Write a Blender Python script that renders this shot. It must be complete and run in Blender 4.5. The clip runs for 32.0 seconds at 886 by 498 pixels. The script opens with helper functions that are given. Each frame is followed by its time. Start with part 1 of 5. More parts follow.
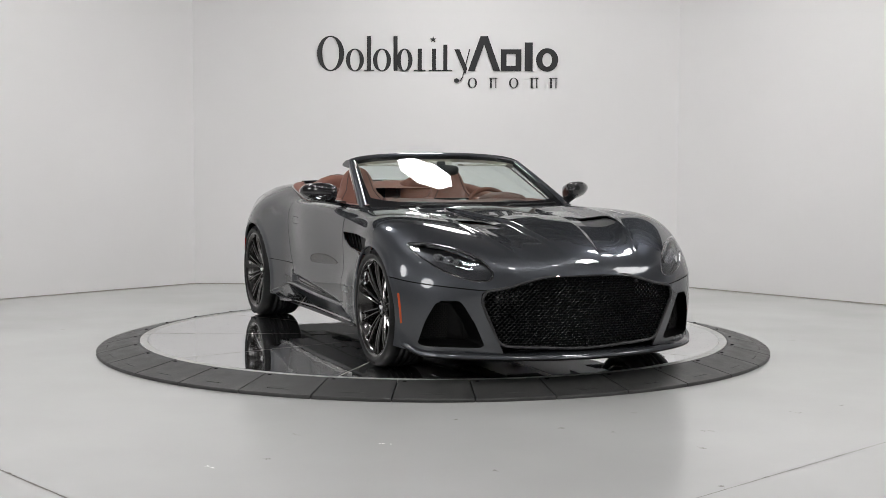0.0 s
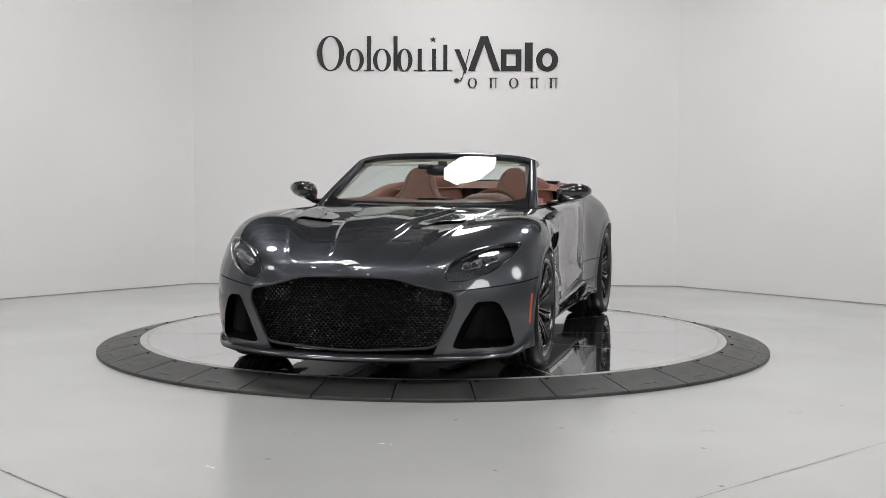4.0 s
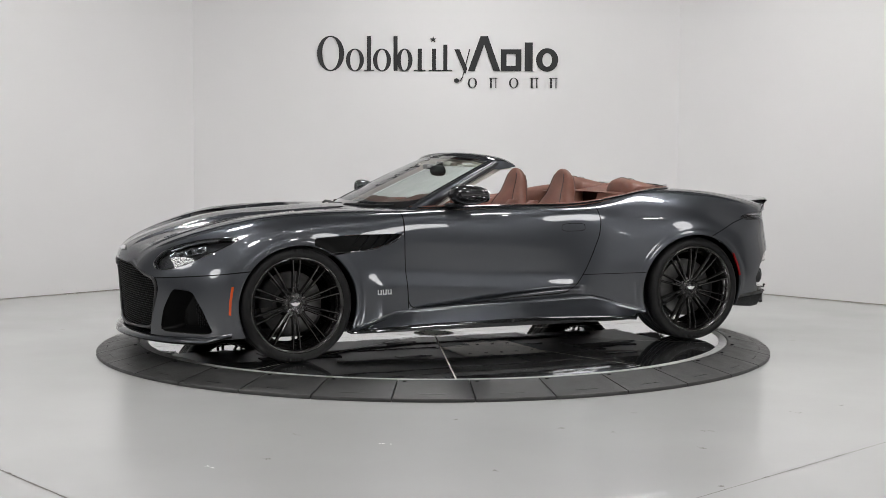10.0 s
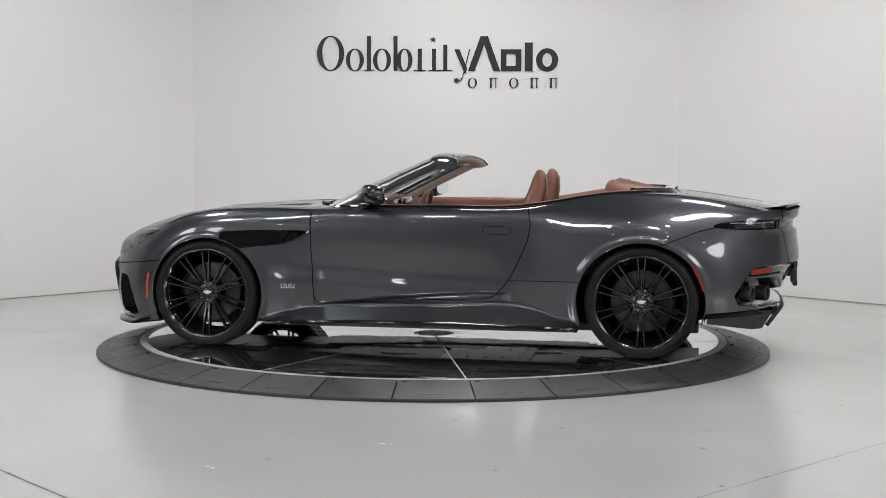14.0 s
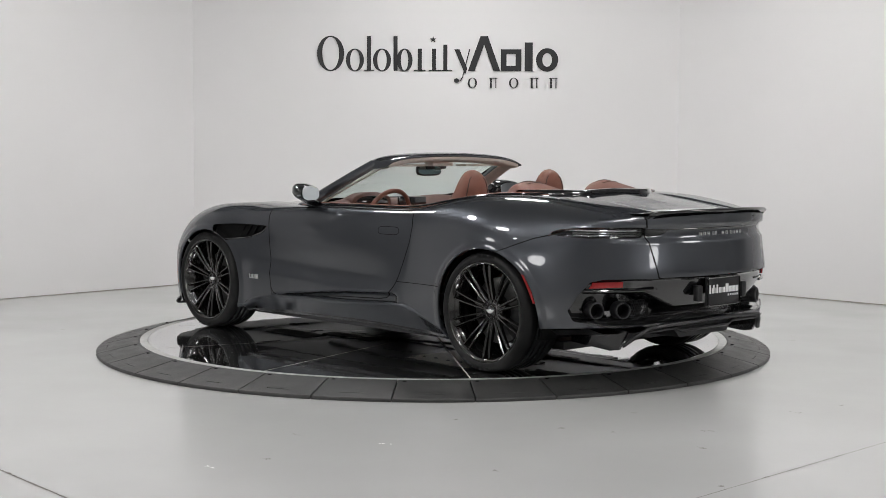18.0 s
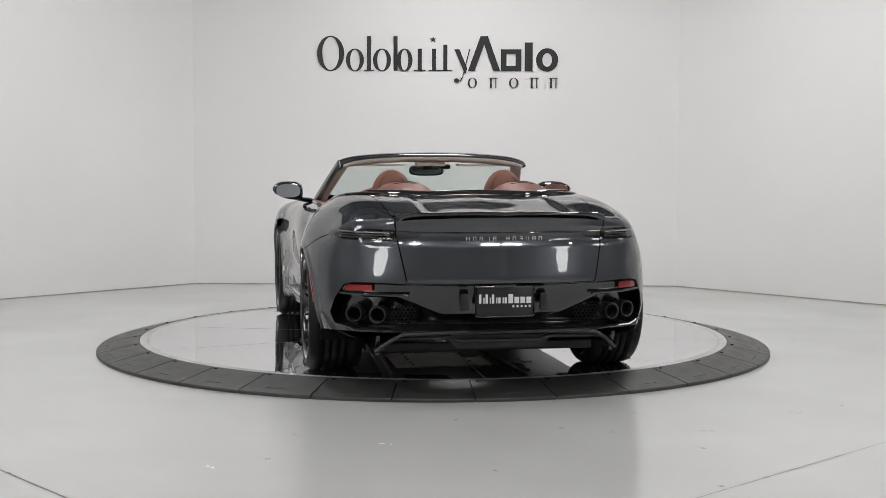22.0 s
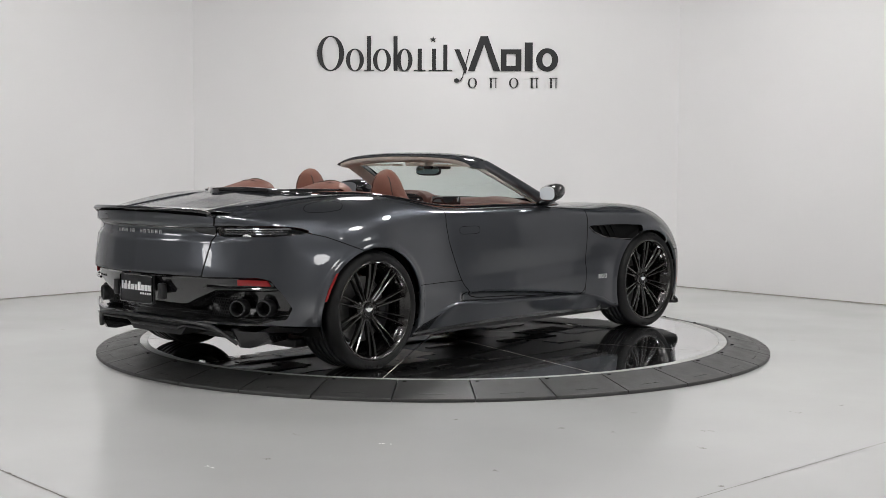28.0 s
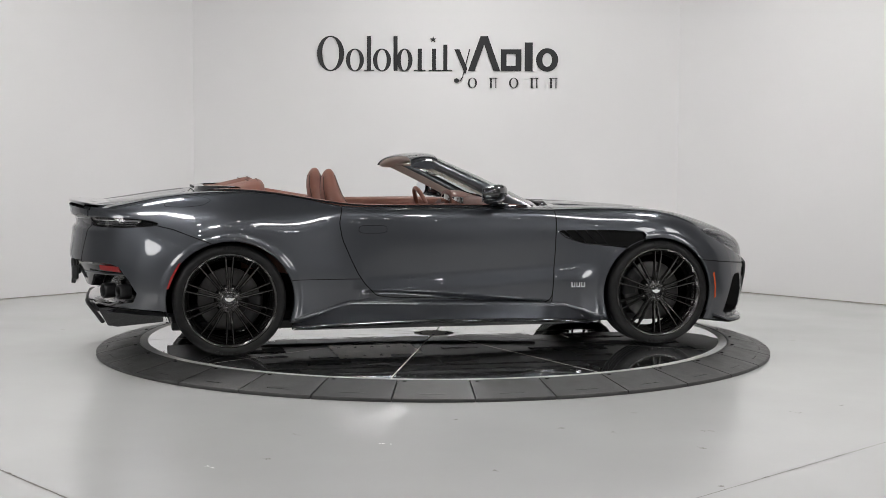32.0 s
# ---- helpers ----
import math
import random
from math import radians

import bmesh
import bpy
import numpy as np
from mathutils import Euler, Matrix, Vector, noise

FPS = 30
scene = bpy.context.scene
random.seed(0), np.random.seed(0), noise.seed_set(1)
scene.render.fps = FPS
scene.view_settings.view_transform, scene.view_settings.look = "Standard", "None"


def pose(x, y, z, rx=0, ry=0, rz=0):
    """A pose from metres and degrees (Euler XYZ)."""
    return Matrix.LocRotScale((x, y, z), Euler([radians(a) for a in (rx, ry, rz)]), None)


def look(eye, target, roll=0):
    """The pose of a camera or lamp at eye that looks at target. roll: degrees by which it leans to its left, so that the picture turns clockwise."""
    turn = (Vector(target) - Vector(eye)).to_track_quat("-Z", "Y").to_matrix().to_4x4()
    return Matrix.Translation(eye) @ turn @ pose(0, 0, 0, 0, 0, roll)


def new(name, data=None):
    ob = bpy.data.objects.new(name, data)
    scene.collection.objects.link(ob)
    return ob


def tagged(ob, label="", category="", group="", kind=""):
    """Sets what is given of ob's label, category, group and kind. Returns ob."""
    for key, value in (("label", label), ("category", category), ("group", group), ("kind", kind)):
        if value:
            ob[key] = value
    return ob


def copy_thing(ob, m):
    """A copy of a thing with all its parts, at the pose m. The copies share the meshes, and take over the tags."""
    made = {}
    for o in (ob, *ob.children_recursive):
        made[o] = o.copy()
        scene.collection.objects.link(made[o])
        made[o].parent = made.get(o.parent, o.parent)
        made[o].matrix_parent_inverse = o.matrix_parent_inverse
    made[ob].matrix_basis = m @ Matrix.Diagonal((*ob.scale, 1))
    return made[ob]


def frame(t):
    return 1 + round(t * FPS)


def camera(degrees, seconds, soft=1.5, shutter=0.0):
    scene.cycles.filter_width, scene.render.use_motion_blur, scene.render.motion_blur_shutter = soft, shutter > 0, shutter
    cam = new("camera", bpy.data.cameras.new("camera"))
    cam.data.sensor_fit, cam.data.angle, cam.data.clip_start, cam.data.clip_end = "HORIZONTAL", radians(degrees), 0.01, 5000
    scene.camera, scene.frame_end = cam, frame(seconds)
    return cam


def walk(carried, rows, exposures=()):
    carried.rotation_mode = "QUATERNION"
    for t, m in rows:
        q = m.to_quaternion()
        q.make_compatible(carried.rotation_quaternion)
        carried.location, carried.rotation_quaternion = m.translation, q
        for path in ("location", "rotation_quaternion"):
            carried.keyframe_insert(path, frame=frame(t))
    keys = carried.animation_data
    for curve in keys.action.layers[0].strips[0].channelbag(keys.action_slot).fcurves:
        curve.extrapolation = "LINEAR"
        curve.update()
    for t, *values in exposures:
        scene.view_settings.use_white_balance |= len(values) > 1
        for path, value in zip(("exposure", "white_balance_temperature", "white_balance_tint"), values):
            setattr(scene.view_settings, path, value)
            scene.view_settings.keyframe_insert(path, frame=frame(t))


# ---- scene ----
# Floor level is z = 0; the turntable's axis is the z axis, its plate at z = 0.075.
PLATE_Z = 0.075
cam = camera(35.83, 32.0, soft=0.5)
EYE = (0.0, -9.582, 1.334)
AIM = (0.0663, 0.4180, 0.6377)
walk(cam, [(0, look(EYE, AIM, 0.18)), (32, look(EYE, AIM, 0.18))], exposures=[(0, 0.31), (32, 0.31)])

# ---- light ----
world = bpy.data.worlds.new("world")
world.use_nodes = True
world.node_tree.nodes["Background"].inputs[0].default_value = (0.8, 0.85, 0.9, 1)
world.node_tree.nodes["Background"].inputs[1].default_value = 0.02
scene.world = world
PANEL_GLOW = 50.0
SPOT_GLOW = 80.0


# ---- materials ----
def material(name, color, rough=0.5, metal=0.0, coat=0.0, vary=0.0, scale=8.0, bump=0.0, bump_scale=60.0, glow=0.0, rough_vary=0.0, spec=0.5, stretch=(1, 1, 1), coat_ior=1.5, edge=None):
    m = bpy.data.materials.new(name)
    m.use_nodes = True
    nt = m.node_tree
    b = nt.nodes["Principled BSDF"]
    b.inputs["Base Color"].default_value = (*color, 1)
    b.inputs["Roughness"].default_value = rough
    b.inputs["Metallic"].default_value = metal
    b.inputs["Coat Weight"].default_value = coat
    b.inputs["Coat Roughness"].default_value = 0.02
    b.inputs["Coat IOR"].default_value = coat_ior
    b.inputs["Specular IOR Level"].default_value = spec
    if edge is not None:
        b.inputs["Specular Tint"].default_value = (*edge, 1)
    if glow:
        b.inputs["Emission Color"].default_value = (*color, 1)
        b.inputs["Emission Strength"].default_value = glow
    co = nt.nodes.new("ShaderNodeTexCoord")
    mp = nt.nodes.new("ShaderNodeMapping")
    mp.inputs["Scale"].default_value = stretch
    nt.links.new(co.outputs["Object"], mp.inputs["Vector"])
    if vary or rough_vary:
        n = nt.nodes.new("ShaderNodeTexNoise")
        n.inputs["Scale"].default_value = scale
        n.inputs["Detail"].default_value = 6
        nt.links.new(mp.outputs[0], n.inputs["Vector"])
        if vary:
            r = nt.nodes.new("ShaderNodeMapRange")
            r.inputs["From Min"].default_value, r.inputs["From Max"].default_value = 0.3, 0.7
            r.inputs["To Min"].default_value, r.inputs["To Max"].default_value = 1 - vary, 1 + vary
            nt.links.new(n.outputs["Fac"], r.inputs["Value"])
            mul = nt.nodes.new("ShaderNodeVectorMath")
            mul.operation = "SCALE"
            mul.inputs[0].default_value = color
            nt.links.new(r.outputs[0], mul.inputs["Scale"])
            nt.links.new(mul.outputs[0], b.inputs["Base Color"])
        if rough_vary:
            q = nt.nodes.new("ShaderNodeMapRange")
            q.inputs["From Min"].default_value, q.inputs["From Max"].default_value = 0.3, 0.7
            q.inputs["To Min"].default_value, q.inputs["To Max"].default_value = max(rough - rough_vary, 0), rough + rough_vary
            nt.links.new(n.outputs["Fac"], q.inputs["Value"])
            nt.links.new(q.outputs[0], b.inputs["Roughness"])
    if bump:
        k = nt.nodes.new("ShaderNodeTexNoise")
        k.inputs["Scale"].default_value = bump_scale
        k.inputs["Detail"].default_value = 4
        nt.links.new(mp.outputs[0], k.inputs["Vector"])
        bp = nt.nodes.new("ShaderNodeBump")
        bp.inputs["Strength"].default_value = bump
        bp.inputs["Distance"].default_value = 0.01
        nt.links.new(k.outputs["Fac"], bp.inputs["Height"])
        nt.links.new(bp.outputs[0], b.inputs["Normal"])
    return m


def glass(name, color, rough=0.0, clear=0.9):
    """Thin clear pane: mostly passes light straight, with the gloss of glass."""
    m = bpy.data.materials.new(name)
    m.use_nodes = True
    nt = m.node_tree
    nt.nodes.remove(nt.nodes["Principled BSDF"])
    out = nt.nodes["Material Output"]
    t = nt.nodes.new("ShaderNodeBsdfTransparent")
    t.inputs[0].default_value = (*color, 1)
    g = nt.nodes.new("ShaderNodeBsdfGlossy")
    g.inputs["Roughness"].default_value = rough
    f = nt.nodes.new("ShaderNodeLayerWeight")
    f.inputs[0].default_value = 0.5
    pw = nt.nodes.new("ShaderNodeMath")
    pw.operation = "POWER"
    pw.inputs[1].default_value = 5.0
    nt.links.new(f.outputs["Facing"], pw.inputs[0])
    ma = nt.nodes.new("ShaderNodeMath")
    ma.operation = "MULTIPLY_ADD"
    ma.inputs[1].default_value, ma.inputs[2].default_value = 0.92, 0.07
    nt.links.new(pw.outputs[0], ma.inputs[0])
    mix = nt.nodes.new("ShaderNodeMixShader")
    nt.links.new(ma.outputs[0], mix.inputs[0])
    nt.links.new(t.outputs[0], mix.inputs[1])
    nt.links.new(g.outputs[0], mix.inputs[2])
    nt.links.new(mix.outputs[0], out.inputs[0])
    return m


WALL = material("white_wall_paint", (0.757, 0.747, 0.744), 0.75, vary=0.025, scale=0.7, bump=0.03, bump_scale=120)
FLOOR = material("grey_epoxy", (0.485, 0.485, 0.479), 0.23, vary=0.022, scale=0.8, rough_vary=0.035, coat=0.15)
# grey of the unseen walls, toned for the car's reflections; also the wall marks
FAR_WALL = material("grey_wall_tone", (0.66, 0.66, 0.675), 0.8, vary=0.05, scale=0.6)
# dark tone of the added side walls, fitted to the flanks' dark reflections
SIDE_WALL = material("unseen_dark_wall", (0.21, 0.21, 0.215), 0.8, vary=0.08, scale=0.6)
CEIL = material("dark_ceiling", (0.235, 0.235, 0.24), 0.8, vary=0.2, scale=1.5)
TRIM = material("pale_joint", (0.50, 0.48, 0.45), 0.9, vary=0.4, scale=14)
FOOT = material("wall_foot_dirt", (0.30, 0.275, 0.25), 0.9, vary=0.4, scale=14)
JOINT = material("joint_dirt", (0.15, 0.14, 0.13), 0.9, vary=0.4, scale=25)
PANEL_SOFT = material("soft_light_panel", (1.0, 0.99, 0.985), 0.5, glow=22.0)
PANEL_FRONT = material("front_light_panel", (1.0, 0.985, 0.98), 0.5, glow=29.0)
PANEL_BOX = material("softbox_diffuser", (1.0, 0.99, 0.985), 0.5, glow=6.0)
PANEL = material("light_panel", (1.0, 0.985, 0.98), 0.5, glow=PANEL_GLOW)
SPOT = material("spot_lamp", (1.0, 0.985, 0.97), 0.5, glow=SPOT_GLOW)
LAMP_CASE = material("lamp_case", (0.05, 0.05, 0.05), 0.5)
MIRROR = material("polished_plate", (0.84, 0.85, 0.86), 0.02, metal=0.99, rough_vary=0.01, scale=5, vary=0.03, bump=0.05, bump_scale=7)
STEEL = material("brushed_edge", (0.52, 0.52, 0.51), 0.45, metal=0.5, vary=0.15, scale=20)
RUBBER = material("black_ramp", (0.038, 0.038, 0.037), 0.45, vary=0.4, scale=7, bump=0.15, bump_scale=140, rough_vary=0.1)
INK = material("sign_black", (0.015, 0.015, 0.016), 0.45)
PAINT = material("grey_metallic_paint", (0.071, 0.076, 0.085), 0.35, metal=0.80, coat=1.0, vary=0.15, scale=900, coat_ior=1.64, edge=(0.12, 0.12, 0.14))
BLACK = material("gloss_black", (0.008, 0.008, 0.009), 0.12, coat=1.0)
SATIN = material("satin_black", (0.014, 0.014, 0.015), 0.4, vary=0.15, scale=30)
GRILLE = material("grille_black", (0.003, 0.003, 0.003), 0.42, spec=0.12)
HONEY = material("grille_mesh_black", (0.006, 0.006, 0.006), 0.34, spec=0.22)
SILVER = material("satin_silver", (0.80, 0.80, 0.80), 0.38, metal=0.9)
LETTER = material("bright_chrome", (0.80, 0.80, 0.80), 0.42, metal=0.5)
DARK = material("cavity_black", (0.005, 0.005, 0.005), 0.7, spec=0.1)
TYRE = material("tyre_rubber", (0.007, 0.007, 0.007), 0.5, vary=0.2, scale=20, bump=0.1, bump_scale=200, spec=0.25)
RIM = material("dark_rim", (0.074, 0.072, 0.070), 0.18, metal=0.95, coat=0.4)
BRAKE = material("brake_steel", (0.10, 0.098, 0.096), 0.45, metal=0.9, vary=0.15, scale=30)
LEATHER = material("tan_leather", (0.185, 0.070, 0.045), 0.48, vary=0.14, scale=9, bump=0.12, bump_scale=260)
DASH = material("dark_tan_leather", (0.105, 0.043, 0.031), 0.5, vary=0.14, scale=9, bump=0.12, bump_scale=260)
STITCH = material("dark_piping", (0.05, 0.022, 0.017), 0.6)
BEIGE = material("pale_headliner", (0.72, 0.68, 0.62), 0.85, vary=0.06, scale=30, bump=0.1, bump_scale=300)
GLASS = glass("windscreen_glass", (0.82, 0.90, 0.87))
LENS = glass("lamp_lens", (0.80, 0.82, 0.84))
SMOKE = glass("smoked_lens", (0.86, 0.86, 0.87))
RED = material("red_reflector", (0.27, 0.014, 0.014), 0.18, coat=0.6)
AMBER = material("amber_reflector", (0.58, 0.085, 0.018), 0.2, coat=0.6)
LAMP_BOWL = material("lamp_bowl_grey", (0.055, 0.056, 0.06), 0.28, metal=0.6)
LAMP_DARK = material("dark_lamp_reflector", (0.25, 0.255, 0.265), 0.15, metal=0.8)
LAMPW = material("lamp_reflector", (0.7, 0.71, 0.73), 0.12, metal=0.8)
WHITE = material("white_bar", (0.75, 0.75, 0.75), 0.4)
ALLOY = material("bare_alloy", (0.66, 0.61, 0.54), 0.4, metal=0.15, vary=0.15, scale=12)
TINTED = material("tinted_mirror_glass", (0.36, 0.50, 0.51), 0.05, metal=1.0)
MGLASS = material("mirror_glass", (0.8, 0.84, 0.86), 0.02, metal=1.0)


# ---- mesh tools ----
def mesh_object(name, verts, faces, mat, parent=None, label="", smooth=True, weld=False):
    me = bpy.data.meshes.new(name)
    me.from_pydata([tuple(map(float, v)) for v in verts], [], [tuple(map(int, f)) for f in faces])
    if weld:
        bm = bmesh.new()
        bm.from_mesh(me)
        bmesh.ops.remove_doubles(bm, verts=bm.verts, dist=0.0004)
        bm.to_mesh(me)
        bm.free()
    me.validate()
    me.materials.append(mat)
    if smooth:
        me.polygons.foreach_set("use_smooth", [True] * len(me.polygons))
    ob = new(name, me)
    if parent:
        ob.parent = parent
    if label:
        tagged(ob, label)
    return ob


def part(name, bm, mat, parent=None, label="", smooth=False):
    me = bpy.data.meshes.new(name)
    bmesh.ops.recalc_face_normals(bm, faces=bm.faces)
    bm.to_mesh(me)
    bm.free()
    me.materials.append(mat)
    if smooth:
        me.polygons.foreach_set("use_smooth", [True] * len(me.polygons))
        me.set_sharp_from_angle(angle=radians(40))
    ob = new(name, me)
    if parent:
        ob.parent = parent
    if label:
        tagged(ob, label)
    return ob


def box(bm, lo, hi, bevel=0.0, m=None):
    r = bmesh.ops.create_cube(bm, size=1)
    c = [(a + b) / 2 for a, b in zip(lo, hi)]
    for v in r["verts"]:
        v.co = Vector([c[i] + v.co[i] * (hi[i] - lo[i]) for i in range(3)])
    if bevel:
        es = list({e for v in r["verts"] for e in v.link_edges})
        g = bmesh.ops.bevel(bm, geom=es, offset=bevel, segments=2, affect="EDGES", profile=0.5)
        vs = list({v for f in g["faces"] for v in f.verts} | {v for v in r["verts"] if v.is_valid})
    else:
        vs = r["verts"]
    if m is not None:
        bmesh.ops.transform(bm, matrix=m, verts=vs)
    return bm


def prism(bm, pts, y0, y1, to=lambda a, b, h: (a, h, b), bevel=0.0):
    """A flat outline given depth; to() maps (a, b, height) into space."""
    lo = [bm.verts.new(to(a, b, y0)) for a, b in pts]
    hi = [bm.verts.new(to(a, b, y1)) for a, b in pts]
    n = len(pts)
    fs = [bm.faces.new(lo[::-1]), bm.faces.new(hi)]
    for i in range(n):
        fs.append(bm.faces.new((lo[i], lo[(i + 1) % n], hi[(i + 1) % n], hi[i])))
    if bevel:
        es = list({e for f in fs[:2] for e in f.edges})
        bmesh.ops.bevel(bm, geom=es, offset=bevel, segments=2, affect="EDGES", profile=0.5)
    return bm


def lathe(profile, n=64, a0=0.0, a1=2 * math.pi, axis="y"):
    """Turn (radius, offset) round the y axis."""
    full = abs(a1 - a0 - 2 * math.pi) < 1e-6
    k = n if full else n + 1
    V, F = [], []
    for i in range(k):
        a = a0 + (a1 - a0) * i / n
        for r, o in profile:
            V.append((r * math.cos(a), o, r * math.sin(a)) if axis == "y" else (r * math.cos(a), r * math.sin(a), o))
    p = len(profile)
    for i in range(n):
        j = (i + 1) % k
        for q in range(p - 1):
            F.append((i * p + q, i * p + q + 1, j * p + q + 1, j * p + q) if axis == "y" else (i * p + q, j * p + q, j * p + q + 1, i * p + q + 1))
    return V, F


def spline(knots, pts, at):
    """Natural cubic spline through pts (n, k) at the given places."""
    t, P, at = np.asarray(knots, float), np.asarray(pts, float), np.asarray(at, float)
    n = len(t)
    h = np.diff(t)
    A = np.zeros((n, n))
    B = np.zeros_like(P)
    A[0, 0] = A[-1, -1] = 1
    for i in range(1, n - 1):
        A[i, i - 1], A[i, i], A[i, i + 1] = h[i - 1], 2 * (h[i - 1] + h[i]), h[i]
        B[i] = 6 * ((P[i + 1] - P[i]) / h[i] - (P[i] - P[i - 1]) / h[i - 1])
    M = np.linalg.solve(A, B)
    i = np.clip(np.searchsorted(t, at, side="right") - 1, 0, n - 2)
    d, e = (at - t[i])[:, None], (t[i + 1] - at)[:, None]
    H = h[i][:, None]
    return M[i] * e**3 / (6 * H) + M[i + 1] * d**3 / (6 * H) + (P[i] / H - M[i] * H / 6) * e + (P[i + 1] / H - M[i + 1] * H / 6) * d


def rounded(poly, n=8, tight=0.35):
    """A closed outline with its corners cut round."""
    P = np.asarray(poly, float)
    out = []
    for i in range(len(P)):
        a, b, c = P[i - 1], P[i], P[(i + 1) % len(P)]
        p, q = b + (a - b) * tight, b + (c - b) * tight
        for k in range(n + 1):
            s = k / n
            out.append((1 - s) ** 2 * p + 2 * s * (1 - s) * b + s * s * q)
    return np.array(out)


def inside(Q, poly):
    """Signed distance of points Q (n, 2) to a closed outline, positive within."""
    P = np.asarray(poly, float)
    d = np.full(len(Q), 1e9)
    odd = np.zeros(len(Q), bool)
    for i in range(len(P)):
        a, b = P[i - 1], P[i]
        e = b - a
        L = max(e @ e, 1e-12)
        s = np.clip(((Q - a) @ e) / L, 0, 1)
        w = Q - a - s[:, None] * e
        d = np.minimum(d, (w * w).sum(1))
        c = (a[1] > Q[:, 1]) != (b[1] > Q[:, 1])
        den = e[1] if abs(e[1]) > 1e-12 else 1e-12
        odd ^= c & (Q[:, 0] < a[0] + e[0] * (Q[:, 1] - a[1]) / den)
    return np.where(odd, 1, -1) * np.sqrt(d)


def clip(V, F, field):
    """What is left of a mesh where field(V) >= 0, cut clean along the border."""
    val = field(V)
    verts, faces, made = [tuple(v) for v in V], [], {}
    for f in F:
        s = [val[i] >= 0 for i in f]
        if all(s):
            faces.append(f)
        elif any(s):
            g = []
            for k, i in enumerate(f):
                j = f[(k + 1) % len(f)]
                if val[i] >= 0:
                    g.append(i)
                if (val[i] >= 0) != (val[j] >= 0):
                    key = (min(i, j), max(i, j))
                    if key not in made:
                        w = val[i] / (val[i] - val[j])
                        made[key] = len(verts)
                        verts.append(tuple(np.asarray(V[i]) * (1 - w) + np.asarray(V[j]) * w))
                    g.append(made[key])
            if len(g) > 2:
                faces.append(tuple(g))
    used = sorted({i for f in faces for i in f})
    new_of = {i: k for k, i in enumerate(used)}
    return np.array([verts[i] for i in used]).reshape(-1, 3), [tuple(new_of[i] for i in f) for f in faces]


def both(V, F):
    """A half and its mirror image across y = 0."""
    V = np.asarray(V)
    W = V * np.array([1, -1, 1])
    n = len(V)
    return np.vstack([V, W]), list(F) + [tuple(i + n for i in f[::-1]) for f in F]


def vertex_normals(V, F):
    N = np.zeros_like(V)
    for f in F:
        n = np.cross(V[f[1]] - V[f[0]], V[f[2]] - V[f[0]])
        for i in f:
            N[i] += n
    return N / np.maximum(np.linalg.norm(N, axis=1, keepdims=True), 1e-9)


def tube(bm, path, r, sides=8, closed=False, squash=1.0):
    pts = [Vector(p) for p in path]
    n = len(pts)
    rings = []
    for i, p in enumerate(pts):
        a, b = (pts[i - 1], pts[(i + 1) % n]) if closed else (pts[max(i - 1, 0)], pts[min(i + 1, n - 1)])
        t = (b - a).normalized()
        s = t.cross(Vector((0, 0, 1)))
        s = s.normalized() if s.length > 1e-4 else Vector((1, 0, 0))
        u = s.cross(t)
        rr = r(i / (n - 1)) if callable(r) else r
        rings.append([bm.verts.new(p + s * rr * math.cos(2 * math.pi * k / sides) + u * rr * squash * math.sin(2 * math.pi * k / sides)) for k in range(sides)])
    for i in range(n if closed else n - 1):
        A, B = rings[i], rings[(i + 1) % n]
        for k in range(sides):
            bm.faces.new((A[k], A[(k + 1) % sides], B[(k + 1) % sides], B[k]))
    if not closed:
        bm.faces.new(rings[0][::-1])
        bm.faces.new(rings[-1])
    return bm


def loft(rows, n=28, power=2.6):
    """Stacked rounded sections: rows of (centre, half width vector, half depth vector); capped."""
    V, F = [], []
    for c, a, b in rows:
        c, a, b = Vector(c), Vector(a), Vector(b)
        for k in range(n):
            t = 2 * math.pi * k / n
            x, y = math.cos(t), math.sin(t)
            V.append(tuple(c + a * math.copysign(abs(x) ** (2 / power), x) + b * math.copysign(abs(y) ** (2 / power), y)))
    for i in range(len(rows) - 1):
        for k in range(n):
            j = (k + 1) % n
            F.append((i * n + k, i * n + j, (i + 1) * n + j, (i + 1) * n + k))
    F.append(tuple(range(n))[::-1])
    F.append(tuple(range((len(rows) - 1) * n, len(rows) * n)))
    return V, F


# ---- the room ----
def wall(name, a, b, height=3.05, thick=0.15, mat=None, label="plain white painted studio wall"):
    a, b = Vector((*a, 0)), Vector((*b, 0))
    d = (b - a).normalized()
    out = Vector((d.y, -d.x, 0)) * -thick
    bm = bmesh.new()
    prism(bm, [(a.x, a.y), (b.x, b.y), (b.x + out.x, b.y + out.y), (a.x + out.x, a.y + out.y)], 0, height, lambda p, q, h: (p, q, h))
    ob = part(name, bm, mat or WALL)
    tagged(ob, label, "wall", kind="structure")
    bm = bmesh.new()
    n = -out.normalized()
    p, q = a + n * 0.001, b + n * 0.001
    prism(bm, [(p.x, p.y), (q.x, q.y), (q.x + n.x * 0.004, q.y + n.y * 0.004), (p.x + n.x * 0.004, p.y + n.y * 0.004)], 0.0015, 0.009, lambda p, q, h: (p, q, h))
    tagged(part("trim", bm, FOOT), "thin dirty joint where the wall meets the floor", "trim", kind="structure")
    return ob


